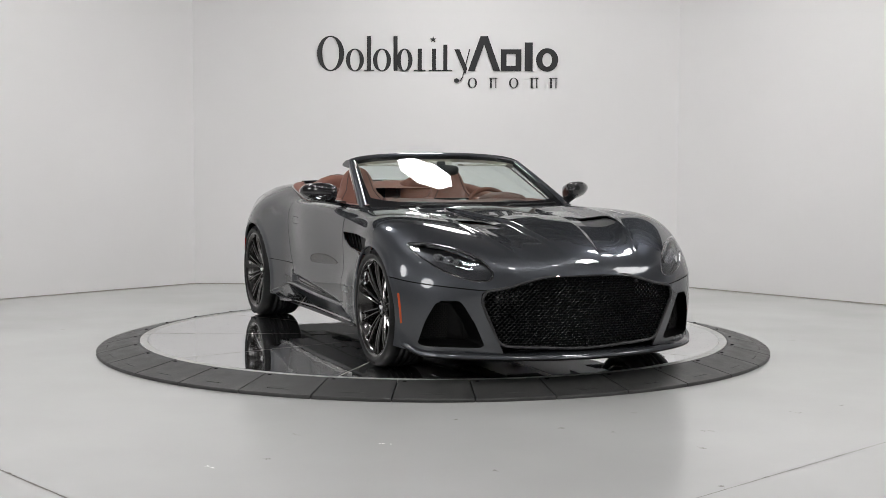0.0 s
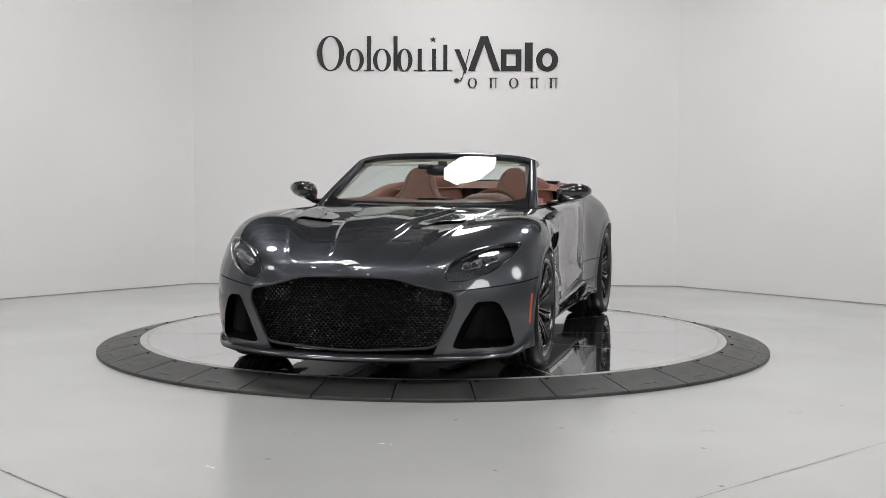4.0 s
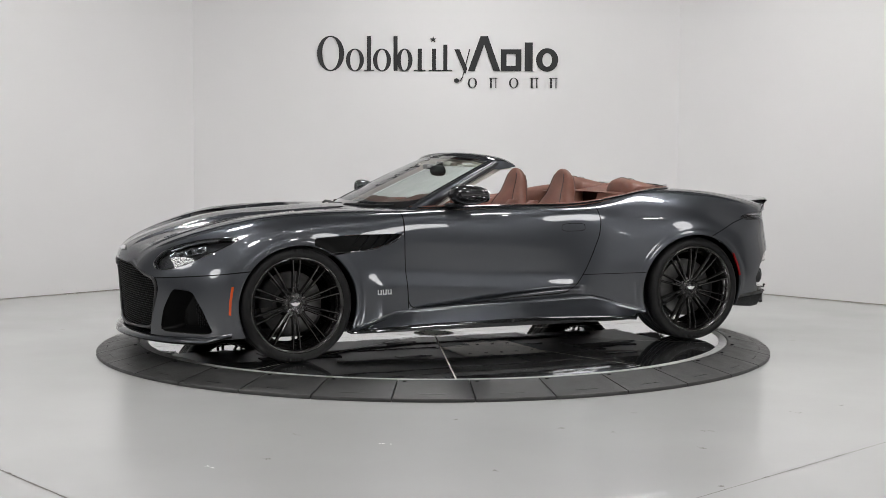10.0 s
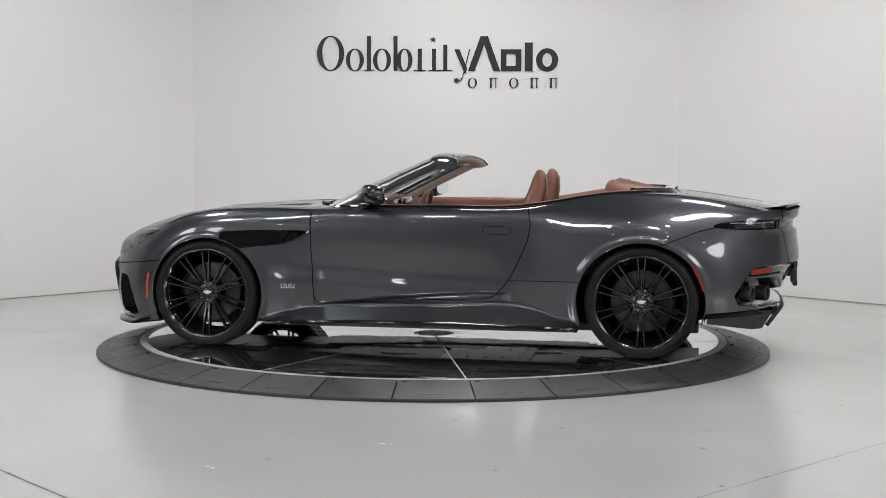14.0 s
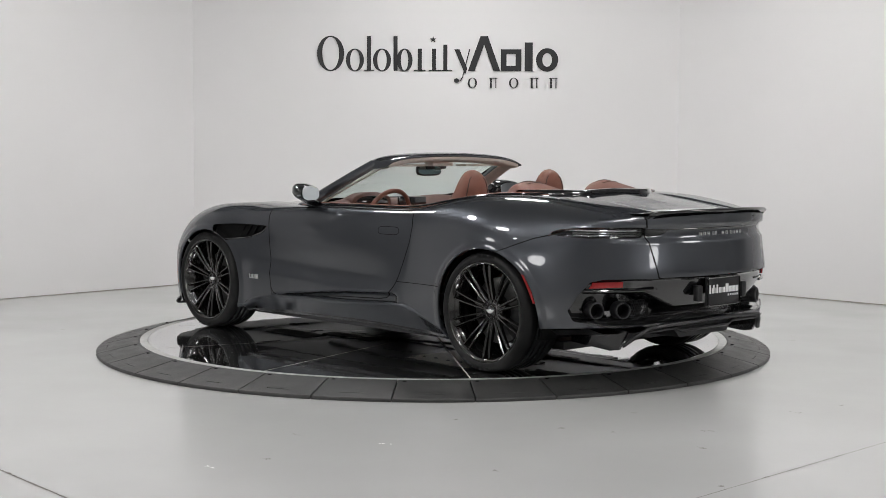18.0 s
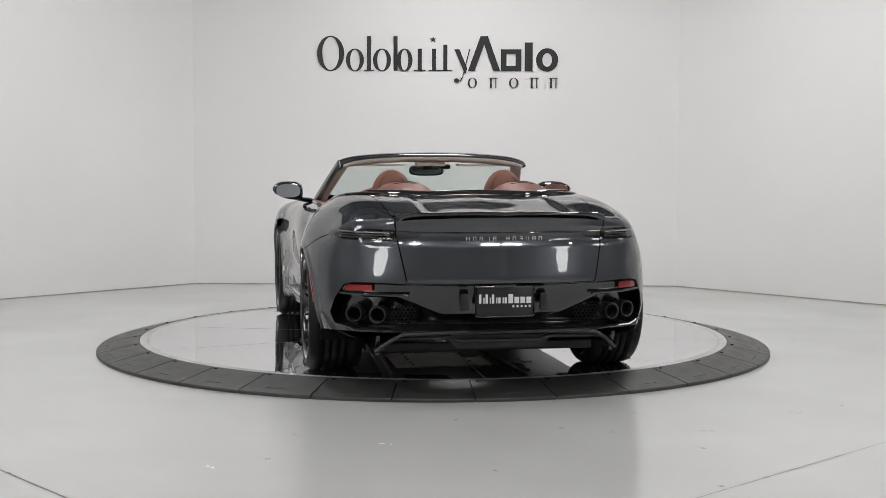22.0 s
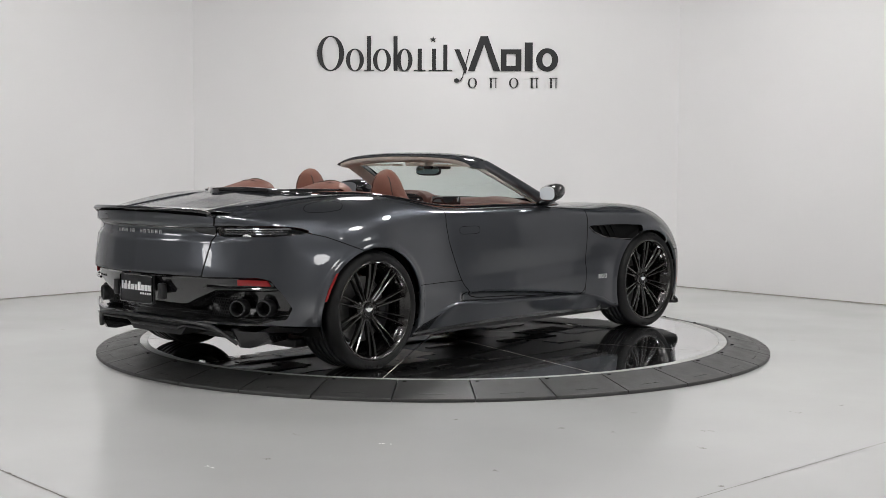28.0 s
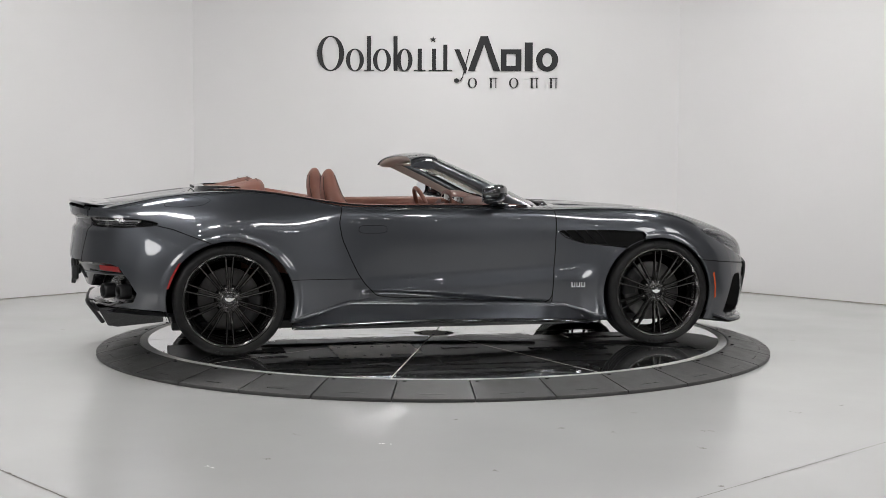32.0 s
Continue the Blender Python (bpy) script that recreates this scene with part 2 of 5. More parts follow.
def build_room():
    bm = bmesh.new()
    box(bm, (-9, -21, -0.2), (9, 6, 0))
    tagged(part("floor", bm, FLOOR), "glossy light grey epoxy studio floor", "floor", kind="structure")
    L, R = (-2.44, 4.37), (2.446, 4.198)
    # outline run clockwise seen from above: the room lies to the right of each wall
    wall("wall_north", L, R)
    wall("wall_northwest", (-4.32, 2.40), L)
    wall("wall_northeast", R, (4.32, 2.175))
    grey = "unseen plain grey wall closing the room, toned for reflections on the car"
    dim = "unseen dark grey side wall, added to darken reflections on the car"
    # past the white walls all is out of view: added walls, greyed for reflections
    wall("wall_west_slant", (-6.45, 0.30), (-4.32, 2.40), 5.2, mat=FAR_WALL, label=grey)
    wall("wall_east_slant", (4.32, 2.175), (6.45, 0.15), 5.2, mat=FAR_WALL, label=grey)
    # unseen dark walls, added so that the car's flanks reflect something dark
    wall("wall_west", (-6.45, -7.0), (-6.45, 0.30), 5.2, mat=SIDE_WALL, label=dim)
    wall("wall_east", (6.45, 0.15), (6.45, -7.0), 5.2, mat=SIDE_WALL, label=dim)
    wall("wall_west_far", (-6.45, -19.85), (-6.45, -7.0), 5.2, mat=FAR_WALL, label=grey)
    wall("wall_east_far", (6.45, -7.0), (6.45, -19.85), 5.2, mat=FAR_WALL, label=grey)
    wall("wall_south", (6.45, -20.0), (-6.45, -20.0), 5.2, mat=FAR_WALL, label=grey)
    bm = bmesh.new()
    box(bm, (-9, -21, 5.2), (9, 6, 5.3))
    for i in range(33):
        box(bm, (-9, -20.5 + i * 0.8, 5.05), (9, -20.38 + i * 0.8, 5.2))
    tagged(part("ceiling", bm, CEIL), "dark ribbed studio ceiling", "ceiling", kind="structure")
    # joints of the poured floor
    rnd = random.Random(11)
    for a, b, wide in (((-3.224, -2.253), (-0.927, -4.926), 0.0050), ((0.4, -4.942), (4.2, -1.274), 0.0027)):
        d = (Vector(b) - Vector(a)).normalized()
        n = Vector((-d.y, d.x))
        bm = bmesh.new()
        a, b = Vector(a), Vector(b)
        k = 120
        left = [a.lerp(b, i / k) + n * wide * (0.5 + 0.8 * rnd.random() + (2.0 if rnd.random() < 0.05 else 0)) for i in range(k + 1)]
        right = [a.lerp(b, i / k) - n * wide * (0.5 + 0.8 * rnd.random()) for i in range(k + 1)]
        lo = [bm.verts.new((p.x, p.y, 0.0012)) for p in left]
        hi = [bm.verts.new((p.x, p.y, 0.0012)) for p in right]
        for i in range(k):
            bm.faces.new((lo[i], hi[i], hi[i + 1], lo[i + 1]))
        tagged(part("floor_joint", bm, JOINT), "thin dark saw-cut joint in the floor", "joint", kind="structure")


SCUFFS = [(-.72, -3.67, .01), (-.65, -3.15, .02), (.62, -2.98, .01), (.86, -3.08, .015), (1.03, -2.58, .02), (1.32, -3.05, .03), (1.22, -3.43, .02), (1.16, -4.15, .006), (2.66, .44, .03), (2.58, .2, .02), (1.87, -2.57, .03), (2.18, -2.36, .01), (.11, -2.77, .008), (.26, -3.88, .01), (-2.8, .7, .012)]
SCRATCHES = [(-.22, -3.36, .03), (-.95, -3.82, .025)]


def build_wall_marks():
    """Faint dirt along the foot of the slanting walls."""
    rnd = random.Random(8)
    bm = bmesh.new()
    for a, b, count in ((Vector((2.6, 4.032, 0)), Vector((4.2, 2.305, 0)), 16), (Vector((-4.2, 2.526, 0)), Vector((-2.6, 4.202, 0)), 18)):
        d = (b - a).normalized()
        n = Vector((d.y, -d.x, 0))
        for k in range(count):
            c = a.lerp(b, rnd.random()) + n * 0.0075
            z = 0.012 + 0.09 * rnd.random() ** 3
            w, h = 0.003 + 0.010 * rnd.random() ** 2, 0.002 + 0.003 * rnd.random()
            pts = [(-w, 0), (-w * .4, -h), (w * .6, -h * .6), (w, h * .2), (w * .2, h), (-w * .7, h * .7)]
            bm.faces.new([bm.verts.new((c.x + d.x * p, c.y + d.y * p, z + q)) for p, q in pts])
    tagged(part("wall_mark", bm, FAR_WALL), "faint brown dirt marks along the wall's foot", "scuff", kind="stuff")


def build_scuffs():
    """Small dark and pale marks on the floor."""
    rnd = random.Random(5)
    for nm, mat, spots in (("scuff_mark", JOINT, SCUFFS), ("scratch_mark", WALL, SCRATCHES)):
        bm = bmesh.new()
        for x, y, r in spots:
            for k in range(5):
                a = rnd.random() * math.pi
                cx, cy = x + rnd.uniform(-r, r), y + rnd.uniform(-r, r)
                lx, wd = 0.006 + 0.014 * rnd.random(), 0.0018 + 0.002 * rnd.random()
                u, v = Vector((math.cos(a), math.sin(a))) * lx, Vector((-math.sin(a), math.cos(a))) * wd
                pts = [u, u * .3 + v, -u * .6 + v * .7, -u, -u * .2 - v, u * .7 - v * .6]
                bm.faces.new([bm.verts.new((cx + p.x, cy + p.y, 0.001)) for p in pts])
        tagged(part(nm, bm, mat), "tiny scuffs and specks on the grey floor", "scuff", kind="stuff")


def ceiling_panel(x, y, z, r, ry, turn=0.0, glow=None):
    th = new("ceiling_light")
    th.matrix_world = pose(x, y, z, 0, 0, turn)
    tagged(th, "glowing octagonal studio light panel in a black frame", "light", "studio light panels")
    pts = [(r * math.cos(a) * 1.08, ry * math.sin(a) * 1.08) for a in [math.pi / 8 + k * math.pi / 4 for k in range(8)]]
    bm = bmesh.new()
    prism(bm, pts, 0.0, 0.10, lambda p, q, h: (p, q, h))
    part("case", bm, LAMP_CASE, th)
    bm = bmesh.new()
    prism(bm, [(p / 1.08, q / 1.08) for p, q in pts], -0.012, -0.004, lambda p, q, h: (p, q, h))
    part("diffuser", bm, glow or PANEL, th, "white glowing diffuser")
    for sx in (-1, 1):
        bm = bmesh.new()
        box(bm, (sx * r * 0.6 - 0.01, -0.01, 0.1), (sx * r * 0.6 + 0.01, 0.01, 5.2 - z))
        part("hanger", bm, LAMP_CASE, th)
    return th


def softbox(x, y, z, r, rz):
    """A tall eight-sided softbox on a stand, turned towards the car."""
    th = new("studio_softbox")
    th.matrix_world = pose(x, y, 0, 0, 0, math.degrees(math.atan2(-y, -x)))
    tagged(th, "tall glowing softbox on a black tripod stand", "studio light", "studio softboxes")
    tilt = Matrix.Translation((0, 0, z)) @ Matrix.Rotation(radians(16), 4, "Y")
    oct_ = [(math.cos(a), math.sin(a)) for a in [math.pi / 8 + k * math.pi / 4 for k in range(8)]]
    V = [tilt @ Vector((0.0, p * r * 1.06, q * rz * 1.06)) for p, q in oct_] + [tilt @ Vector((-0.42, p * 0.09, q * 0.09)) for p, q in oct_]
    F = [(k, (k + 1) % 8, 8 + (k + 1) % 8, 8 + k) for k in range(8)] + [tuple(range(8, 16))]
    mesh_object("case", V, F, LAMP_CASE, th, "black fabric case", smooth=False)
    V = [tilt @ Vector((0.012, p * r, q * rz)) for p, q in oct_] + [tilt @ Vector((0.004, p * r, q * rz)) for p, q in oct_]
    F = [tuple(range(8)), tuple(range(8, 16))[::-1]] + [(k, (k + 1) % 8, 8 + (k + 1) % 8, 8 + k) for k in range(8)]
    mesh_object("diffuser", V, F, PANEL_BOX, th, "white glowing diffuser", smooth=False)
    bm = bmesh.new()
    tube(bm, [(-0.45, 0, 0.35), (-0.45, 0, z)], 0.016, 10)
    part("pole", bm, LAMP_CASE, th, smooth=True)
    for k in range(3):
        a = 2 * math.pi * k / 3
        bm = bmesh.new()
        tube(bm, [(-0.45, 0, 0.55), (-0.45 + 0.5 * math.cos(a), 0.5 * math.sin(a), 0.012)], 0.012, 8)
        part("leg", bm, LAMP_CASE, th, smooth=True)
    return th


def build_lights():
    ceiling_panel(0.22, 2.40, 4.05, 0.41, 0.50, glow=PANEL_SOFT)
    for q in (-1, 1):
        softbox(q * 3.65, -4.8, 1.80, 0.52, 0.66)
        softbox(q * 3.85, -2.3, 2.00, 0.42, 0.52)
        ceiling_panel(q * 1.5, -4.4, 4.1, 0.345, 0.345, glow=PANEL_FRONT)
        ceiling_panel(q * 2.5, -1.9, 4.1, 0.345, 0.345, glow=PANEL_FRONT)
        ceiling_panel(q * 2.6, 1.0, 4.1, 0.345, 0.345)
    # small downlights between the ribs
    V, F = lathe([(0.09, 0.0), (0.11, 0.0), (0.11, 0.25)], 20, axis="z")
    V2, F2 = lathe([(0.0, 0.0), (0.085, 0.0)], 20, axis="z")
    first = None
    for i in range(5):
        for j in range(7):
            m = pose(-4.8 + i * 2.4, -18.2 + j * 2.4, 4.95)
            if first is None:
                first = mesh_object("downlight", V, F, LAMP_CASE)
                tagged(first, "small round ceiling downlight, switched on", "light", "ceiling downlights")
                mesh_object("bulb", V2, F2, SPOT, first, "glowing lamp")
                first.matrix_basis = m
            else:
                copy_thing(first, m)


def build_sign():
    """Black letter-sized bars and blocks on the back wall; the wording is not spelt out."""
    s = 0.005685
    sign = new("wall_sign")
    sign.matrix_world = pose(-1.1804, 4.3257, 2.1621, 0, 0, -2.02)
    tagged(sign, "large black lettering sign mounted on the white wall", "sign")

    def shape(polys, name="letter_bar"):
        bm = bmesh.new()
        for poly in polys:
            prism(bm, [(a * s, b * s) for a, b in poly], -0.012, 0.0, lambda p, q, h: (p, h, q))
        part(name, bm, INK, sign)

    def rect(x, y, w, h):
        return [(x, y), (x + w, y), (x + w, y + h), (x, y + h)]

    def hoop(cx, cy, rx, ry, side, top, name="sign_hoop"):
        """A closed oval band, heavier at its sides than at top and foot."""
        bm = bmesh.new()
        n = 40
        loops = []
        for h in (-0.012, 0.0):
            for dx, dy in ((0, 0), (side, top)):
                loops.append([bm.verts.new(((cx + (rx - dx) * math.cos(2 * math.pi * k / n)) * s, h, (cy + (ry - dy) * math.sin(2 * math.pi * k / n)) * s)) for k in range(n)])
        for a, b in ((0, 1), (0, 2), (1, 3), (2, 3)):
            for k in range(n):
                bm.faces.new((loops[a][k], loops[a][(k + 1) % n], loops[b][(k + 1) % n], loops[b][k]))
        part(name, bm, INK, sign)

    def stem(x, w, h, foot=0, bar=0):
        polys = [rect(x - w / 2, 0, w, h)]
        if foot:
            polys.append(rect(x - foot / 2, 0, foot, 1.6))
        if bar:
            polys.append(rect(x - bar / 2, 36.5, bar, 1.8))
        shape(polys, "sign_bar")

    # thin group: ovals and bars of the sign's widths and weights
    hoop(24, 30.5, 24, 31, 9, 2)
    hoop(67, 19, 16, 20, 7.5, 1.8)
    stem(92, 7, 61, 18)
    hoop(115, 19, 16, 20, 7.5, 1.8)
    stem(139, 7, 61)
    hoop(155, 19, 14, 20, 7.5, 1.8)
    stem(182, 7, 39, 20)
    stem(207, 7, 39, 18)
    stem(227, 7, 46, 24)
    shape([[(243, 38), (252, 38), (266, 4), (262, -6)]], "sign_bar")
    shape([[(269, 38), (271, 38), (258, -12), (254, -18), (252, -18), (257, -10)]], "sign_bar")
    hoop(247, -17, 4.5, 4, 4.4, 3.9, "sign_dot")
    star = [((6 if k % 2 == 0 else 2.4) * math.sin(k * math.pi / 5) + 205.5, (6 if k % 2 == 0 else 2.4) * math.cos(k * math.pi / 5) + 55) for k in range(10)]
    shape([star], "star")
    # heavy group: a peaked frame, a box, a post and a ring
    shape([[(267, 0), (279, 0), (295.5, 46), (295.5, 61), (289, 61)], [(324, 0), (312, 0), (295.5, 46), (295.5, 61), (302, 61)]], "sign_peak")
    shape([rect(325, 0, 10, 38), rect(351, 0, 10, 38), rect(335, 0, 16, 9), rect(335, 30, 16, 8)], "sign_box")
    shape([rect(367, 0, 14, 50)], "sign_post")
    hoop(406.5, 19.5, 19.5, 20.5, 11, 8.5, "sign_ring")
    # small spaced row
    for x, kind in ((275, 0), (312, 1), (348, 0), (384, 1), (418, 1)):
        if kind == 0:
            hoop(x, -21, 8.2, 9.2, 3.2, 0.9, "small_hoop")
        else:
            shape([rect(x - 6, -30, 3.4, 18), rect(x + 3.6, -30, 1.6, 18), rect(x - 8, -13.2, 15, 1.2)], "small_bar")


def build_turntable():
    ring = new("turntable_ramp")
    tagged(ring, "black segmented ramp ring round the car turntable", "ramp")
    ri, ro, n = 2.024, 2.305, 32
    V, F = [], []
    g = 0.0042
    prof = [(ri, 0.004), (ri, 0.073), (ri + 0.008, 0.078), (ro - 0.02, 0.024), (ro - 0.003, 0.02), (ro, 0.015), (ro, 0.001)]
    k = 6
    for i in range(k + 1):
        for r, z in prof:
            half = math.pi / n - g / r
            a = -half + 2 * half * i / k
            V.append((r * math.cos(a), r * math.sin(a), z))
    p = len(prof)
    for i in range(k):
        for q in range(p - 1):
            F.append((i * p + q, (i + 1) * p + q, (i + 1) * p + q + 1, i * p + q + 1))
    F += [tuple(range(p)), tuple(range(k * p, k * p + p))[::-1]]
    seg = mesh_object("segment", V, F, RUBBER, ring, smooth=False)
    for i in range(1, n):
        o = new("segment", seg.data)
        o.parent = ring
        o.rotation_euler = (0, 0, 2 * math.pi * i / n)
    bm = bmesh.new()
    for j in range(11):
        box(bm, (2.225, -0.075 + j * 0.0125, 0.030), (2.237, -0.066 + j * 0.0125, 0.0361), 0)
    strip = part("moulded_bar", bm, RUBBER, ring)
    for i in range(1, n):
        o = new("moulded_bar", strip.data)
        o.parent = ring
        o.rotation_euler = (0, 0, 2 * math.pi * i / n)
    bV, bF = lathe([(0.0, 0.004), (0.009, 0.004), (0.012, 0.0)], 10, axis="z")
    bolt = None
    for i in range(n):
        a = 2 * math.pi * (i + 0.5) / n + 0.02
        r = ri + 0.035
        if bolt is None:
            bolt = mesh_object("bolt", bV, bF, DARK, ring)
            o = bolt
        else:
            o = new("bolt", bolt.data)
            o.parent = ring
        o.location = (r * math.cos(a), r * math.sin(a), 0.0735)
    V, F = lathe([(ro - 0.02, 0.0008), (ri - 0.03, 0.0008), (ri - 0.03, 0.03)], 96, axis="z")
    mesh_object("underlay", V, F, DARK, ring)

    table = new("turntable")
    tagged(table, "mirror-polished round turntable plate with fine radial seams", "turntable")
    R, m = 2.016, 10
    half = math.pi / m
    V, F = [], []
    prof = [(0.14, -0.02), (0.14, -0.0005), (0.1405, 0.0), (1.965, 0.0), (1.966, -0.0008), (1.966, -0.02)]
    k = 16
    for i in range(k + 1):
        for r, z in prof:
            hh = half - 0.0048 / r
            a = -hh + 2 * hh * i / k
            V.append((r * math.cos(a), r * math.sin(a), z))
    p = len(prof)
    for i in range(k):
        for q in range(p - 1):
            F.append((i * p + q, i * p + q + 1, (i + 1) * p + q + 1, (i + 1) * p + q)[::-1])
    pan = mesh_object("plate", V, F, MIRROR, table, smooth=False)
    for i in range(1, m):
        o = new("plate", pan.data)
        o.parent = table
        o.rotation_euler = (0, 0, 2 * math.pi * i / m)
    V, F = lathe([(1.969, -0.02), (1.969, -0.001), (1.97, 0.0), (R + 0.004, 0.0), (R + 0.004, -0.05)], 128, axis="z")
    mesh_object("edge_band", V, F, STEEL, table, "polished metal edge band", smooth=False)
    V, F = lathe([(0.0, 0.002), (0.13, 0.002), (0.138, -0.002), (0.138, -0.02)], 48, axis="z")
    mesh_object("hub_cover", V, F, ALLOY, table, "perforated round metal hub cover", smooth=False)
    V, F = lathe([(0.0, -0.0016), (1.968, -0.0016)], 64, axis="z")
    mesh_object("sub_plate", V, F, TRIM, table)
    hV, hF = lathe([(0.0, 0.0), (0.011, 0.0)], 10, axis="z")
    for i in range(12):
        o = mesh_object("hole", hV, hF, DARK, table)
        o.location = (0.1 * math.cos(i * math.pi / 6), 0.1 * math.sin(i * math.pi / 6), 0.0026)
    table.location = (0, 0, PLATE_Z)
    return table


build_room()
build_scuffs()
build_wall_marks()
build_lights()
build_sign()
TABLE = build_turntable()


# ---- the car: x forward from mid wheelbase, y to its left, z up from the plate ----
CAR = new("convertible_car")
tagged(CAR, "dark grey metallic two-door convertible sports car, roof folded, tan leather interior", "car")
AXLE_F, AXLE_R, HUB_Z = 1.403, -1.403, 0.351
# wheel arches: centre, half length, height over the hub
ARCHES = ((AXLE_F - .010, .376, .366), (AXLE_R + .006, .398, .373))

# long lines of the left half, nose to tail, from the lower edge up to the centre line
LINE_A = [(2.185, 0.47, 0.16), (2.03, 0.725, 0.154), (1.8, 0.922, 0.16), (1.4, 0.955, 0.2), (1, 0.93, 0.17), (0.7, 0.895, 0.165), (0.2, 0.875, 0.165), (-0.3, 0.875, 0.168), (-0.7, 0.895, 0.175), (-1, 0.94, 0.2), (-1.4, 0.975, 0.24), (-1.78, 0.915, 0.285), (-2.05, 0.81, 0.305), (-2.2, 0.55, 0.305), (-2.27, 0, 0.305)]
LINE_B = [(2.185, 0.53, 0.28), (2.03, 0.76, 0.3), (1.8, 0.94, 0.32), (1.4, 0.969, 0.35), (1, 0.945, 0.33), (0.7, 0.907, 0.33), (0.2, 0.894, 0.335), (-0.3, 0.896, 0.345), (-0.7, 0.903, 0.36), (-1, 0.95, 0.36), (-1.4, 0.996, 0.38), (-1.78, 0.946, 0.4), (-2.07, 0.815, 0.42), (-2.24, 0.545, 0.42), (-2.32, 0, 0.42)]
LINE_C = [(2.175, 0.575, 0.39), (2.03, 0.77, 0.43), (1.8, 0.945, 0.465), (1.4, 0.977, 0.52), (1, 0.948, 0.5), (0.7, 0.914, 0.5), (0.2, 0.9, 0.5), (-0.3, 0.902, 0.51), (-0.7, 0.906, 0.52), (-1, 0.958, 0.525), (-1.4, 1.003, 0.54), (-1.78, 0.949, 0.55), (-2.078, 0.812, 0.56), (-2.285, 0.54, 0.575), (-2.385, 0, 0.575)]
LINE_D = [(2.172, 0.592, 0.465), (2.025, 0.765, 0.53), (1.8, 0.928, 0.6), (1.4, 0.976, 0.69), (1, 0.945, 0.68), (0.7, 0.924, 0.7), (0.2, 0.919, 0.7), (-0.3, 0.914, 0.7), (-0.7, 0.896, 0.705), (-1, 0.938, 0.7), (-1.4, 0.991, 0.72), (-1.78, 0.936, 0.7), (-2.06, 0.8, 0.715), (-2.275, 0.545, 0.72), (-2.38, 0, 0.72)]
LINE_E = [(2.175, 0.575, 0.505), (2.04, 0.72, 0.6), (1.8, 0.865, 0.715), (1.4, 0.958, 0.805), (1, 0.924, 0.822), (0.7, 0.908, 0.85), (0.2, 0.9, 0.866), (-0.3, 0.897, 0.868), (-0.7, 0.874, 0.87), (-1, 0.892, 0.868), (-1.4, 0.945, 0.858), (-1.78, 0.885, 0.825), (-2.045, 0.783, 0.86), (-2.275, 0.54, 0.905), (-2.385, 0, 0.925)]
LINE_F = [(2.215, 0.455, 0.528), (2.11, 0.6, 0.645), (1.8, 0.765, 0.785), (1.4, 0.864, 0.876), (1, 0.835, 0.89), (0.7, 0.822, 0.898), (0.2, 0.83, 0.912), (-0.3, 0.832, 0.913), (-0.7, 0.815, 0.923), (-1, 0.8, 0.962), (-1.4, 0.822, 0.96), (-1.78, 0.797, 0.93), (-2.07, 0.705, 0.915), (-2.315, 0.4, 0.925)]
LINE_G = [(2.25, 0.31, 0.565), (2.155, 0.4, 0.685), (1.8, 0.46, 0.822), (1.4, 0.49, 0.88), (1, 0.5, 0.907), (0.7, 0.52, 0.915), (0.2, 0.6, 0.925), (-0.3, 0.6, 0.928), (-0.7, 0.62, 0.945), (-1, 0.64, 0.99), (-1.4, 0.6, 1.02), (-1.78, 0.52, 0.995), (-2.07, 0.42, 0.955), (-2.35, 0.25, 0.93)]
LINE_H = [(2.285, 0, .592), (2.195, 0, .705), (1.80, 0, .842), (1.40, 0, .902), (1.0, 0, .924), (.7, 0, .925), (.2, 0, .93), (-.3, 0, .935), (-.7, 0, .95), (-1.0, 0, 1.0), (-1.4, 0, 1.034), (-1.78, 0, 1.012), (-2.07, 0, .968), (-2.37, 0, .935)]
STATION = np.array([0, .22, .5, .9, 1.3, 1.6, 2.1, 2.6, 3.0, 3.3, 3.7, 4.08, 4.42, 4.75, 5.3])
ACROSS = np.array([0, .17, .35, .53, .66, .78, 1.06, 1.52])


def sweep(s_at, u_at, lines):
    """Points of the skin: along the long lines, then across them, mirrored past the centre line."""
    cols = []
    for L in lines:
        knots, L = list(STATION[: len(L)]), list(L)
        if len(L) == 15:
            knots.append(2 * knots[-1] - knots[-2])
            L.append((L[-2][0], -L[-2][1], L[-2][2]))
        cols.append(spline(np.array(knots), L, s_at))
    knots = list(ACROSS[: len(lines)])
    if len(lines) == 8:
        for k in (6, 5):
            cols.append(cols[k] * np.array([1, -1, 1]))
            knots.append(2 * ACROSS[7] - ACROSS[k])
    P = np.stack(cols, 0)
    out = spline(knots, P.reshape(len(knots), -1), u_at)
    return out.reshape(len(u_at), len(s_at), 3)


def grid_faces(nu, ns, base=0):
    return [(base + a * ns + b, base + a * ns + b + 1, base + (a + 1) * ns + b + 1, base + (a + 1) * ns + b) for a in range(nu - 1) for b in range(ns - 1)]


def smooth_step(x, a, b):
    t = np.clip((x - a) / (b - a), 0, 1)
    return t * t * (3 - 2 * t)


def sill_ridge(x):
    """Height of the sill's ridge along the car."""
    return np.interp(x, [-1.02, -.85, -.74, -.64, -.5, -.11, .33, .76, .88, 1.0], [.225, .266, .298, .320, .320, .303, .293, .281, .250, .205])


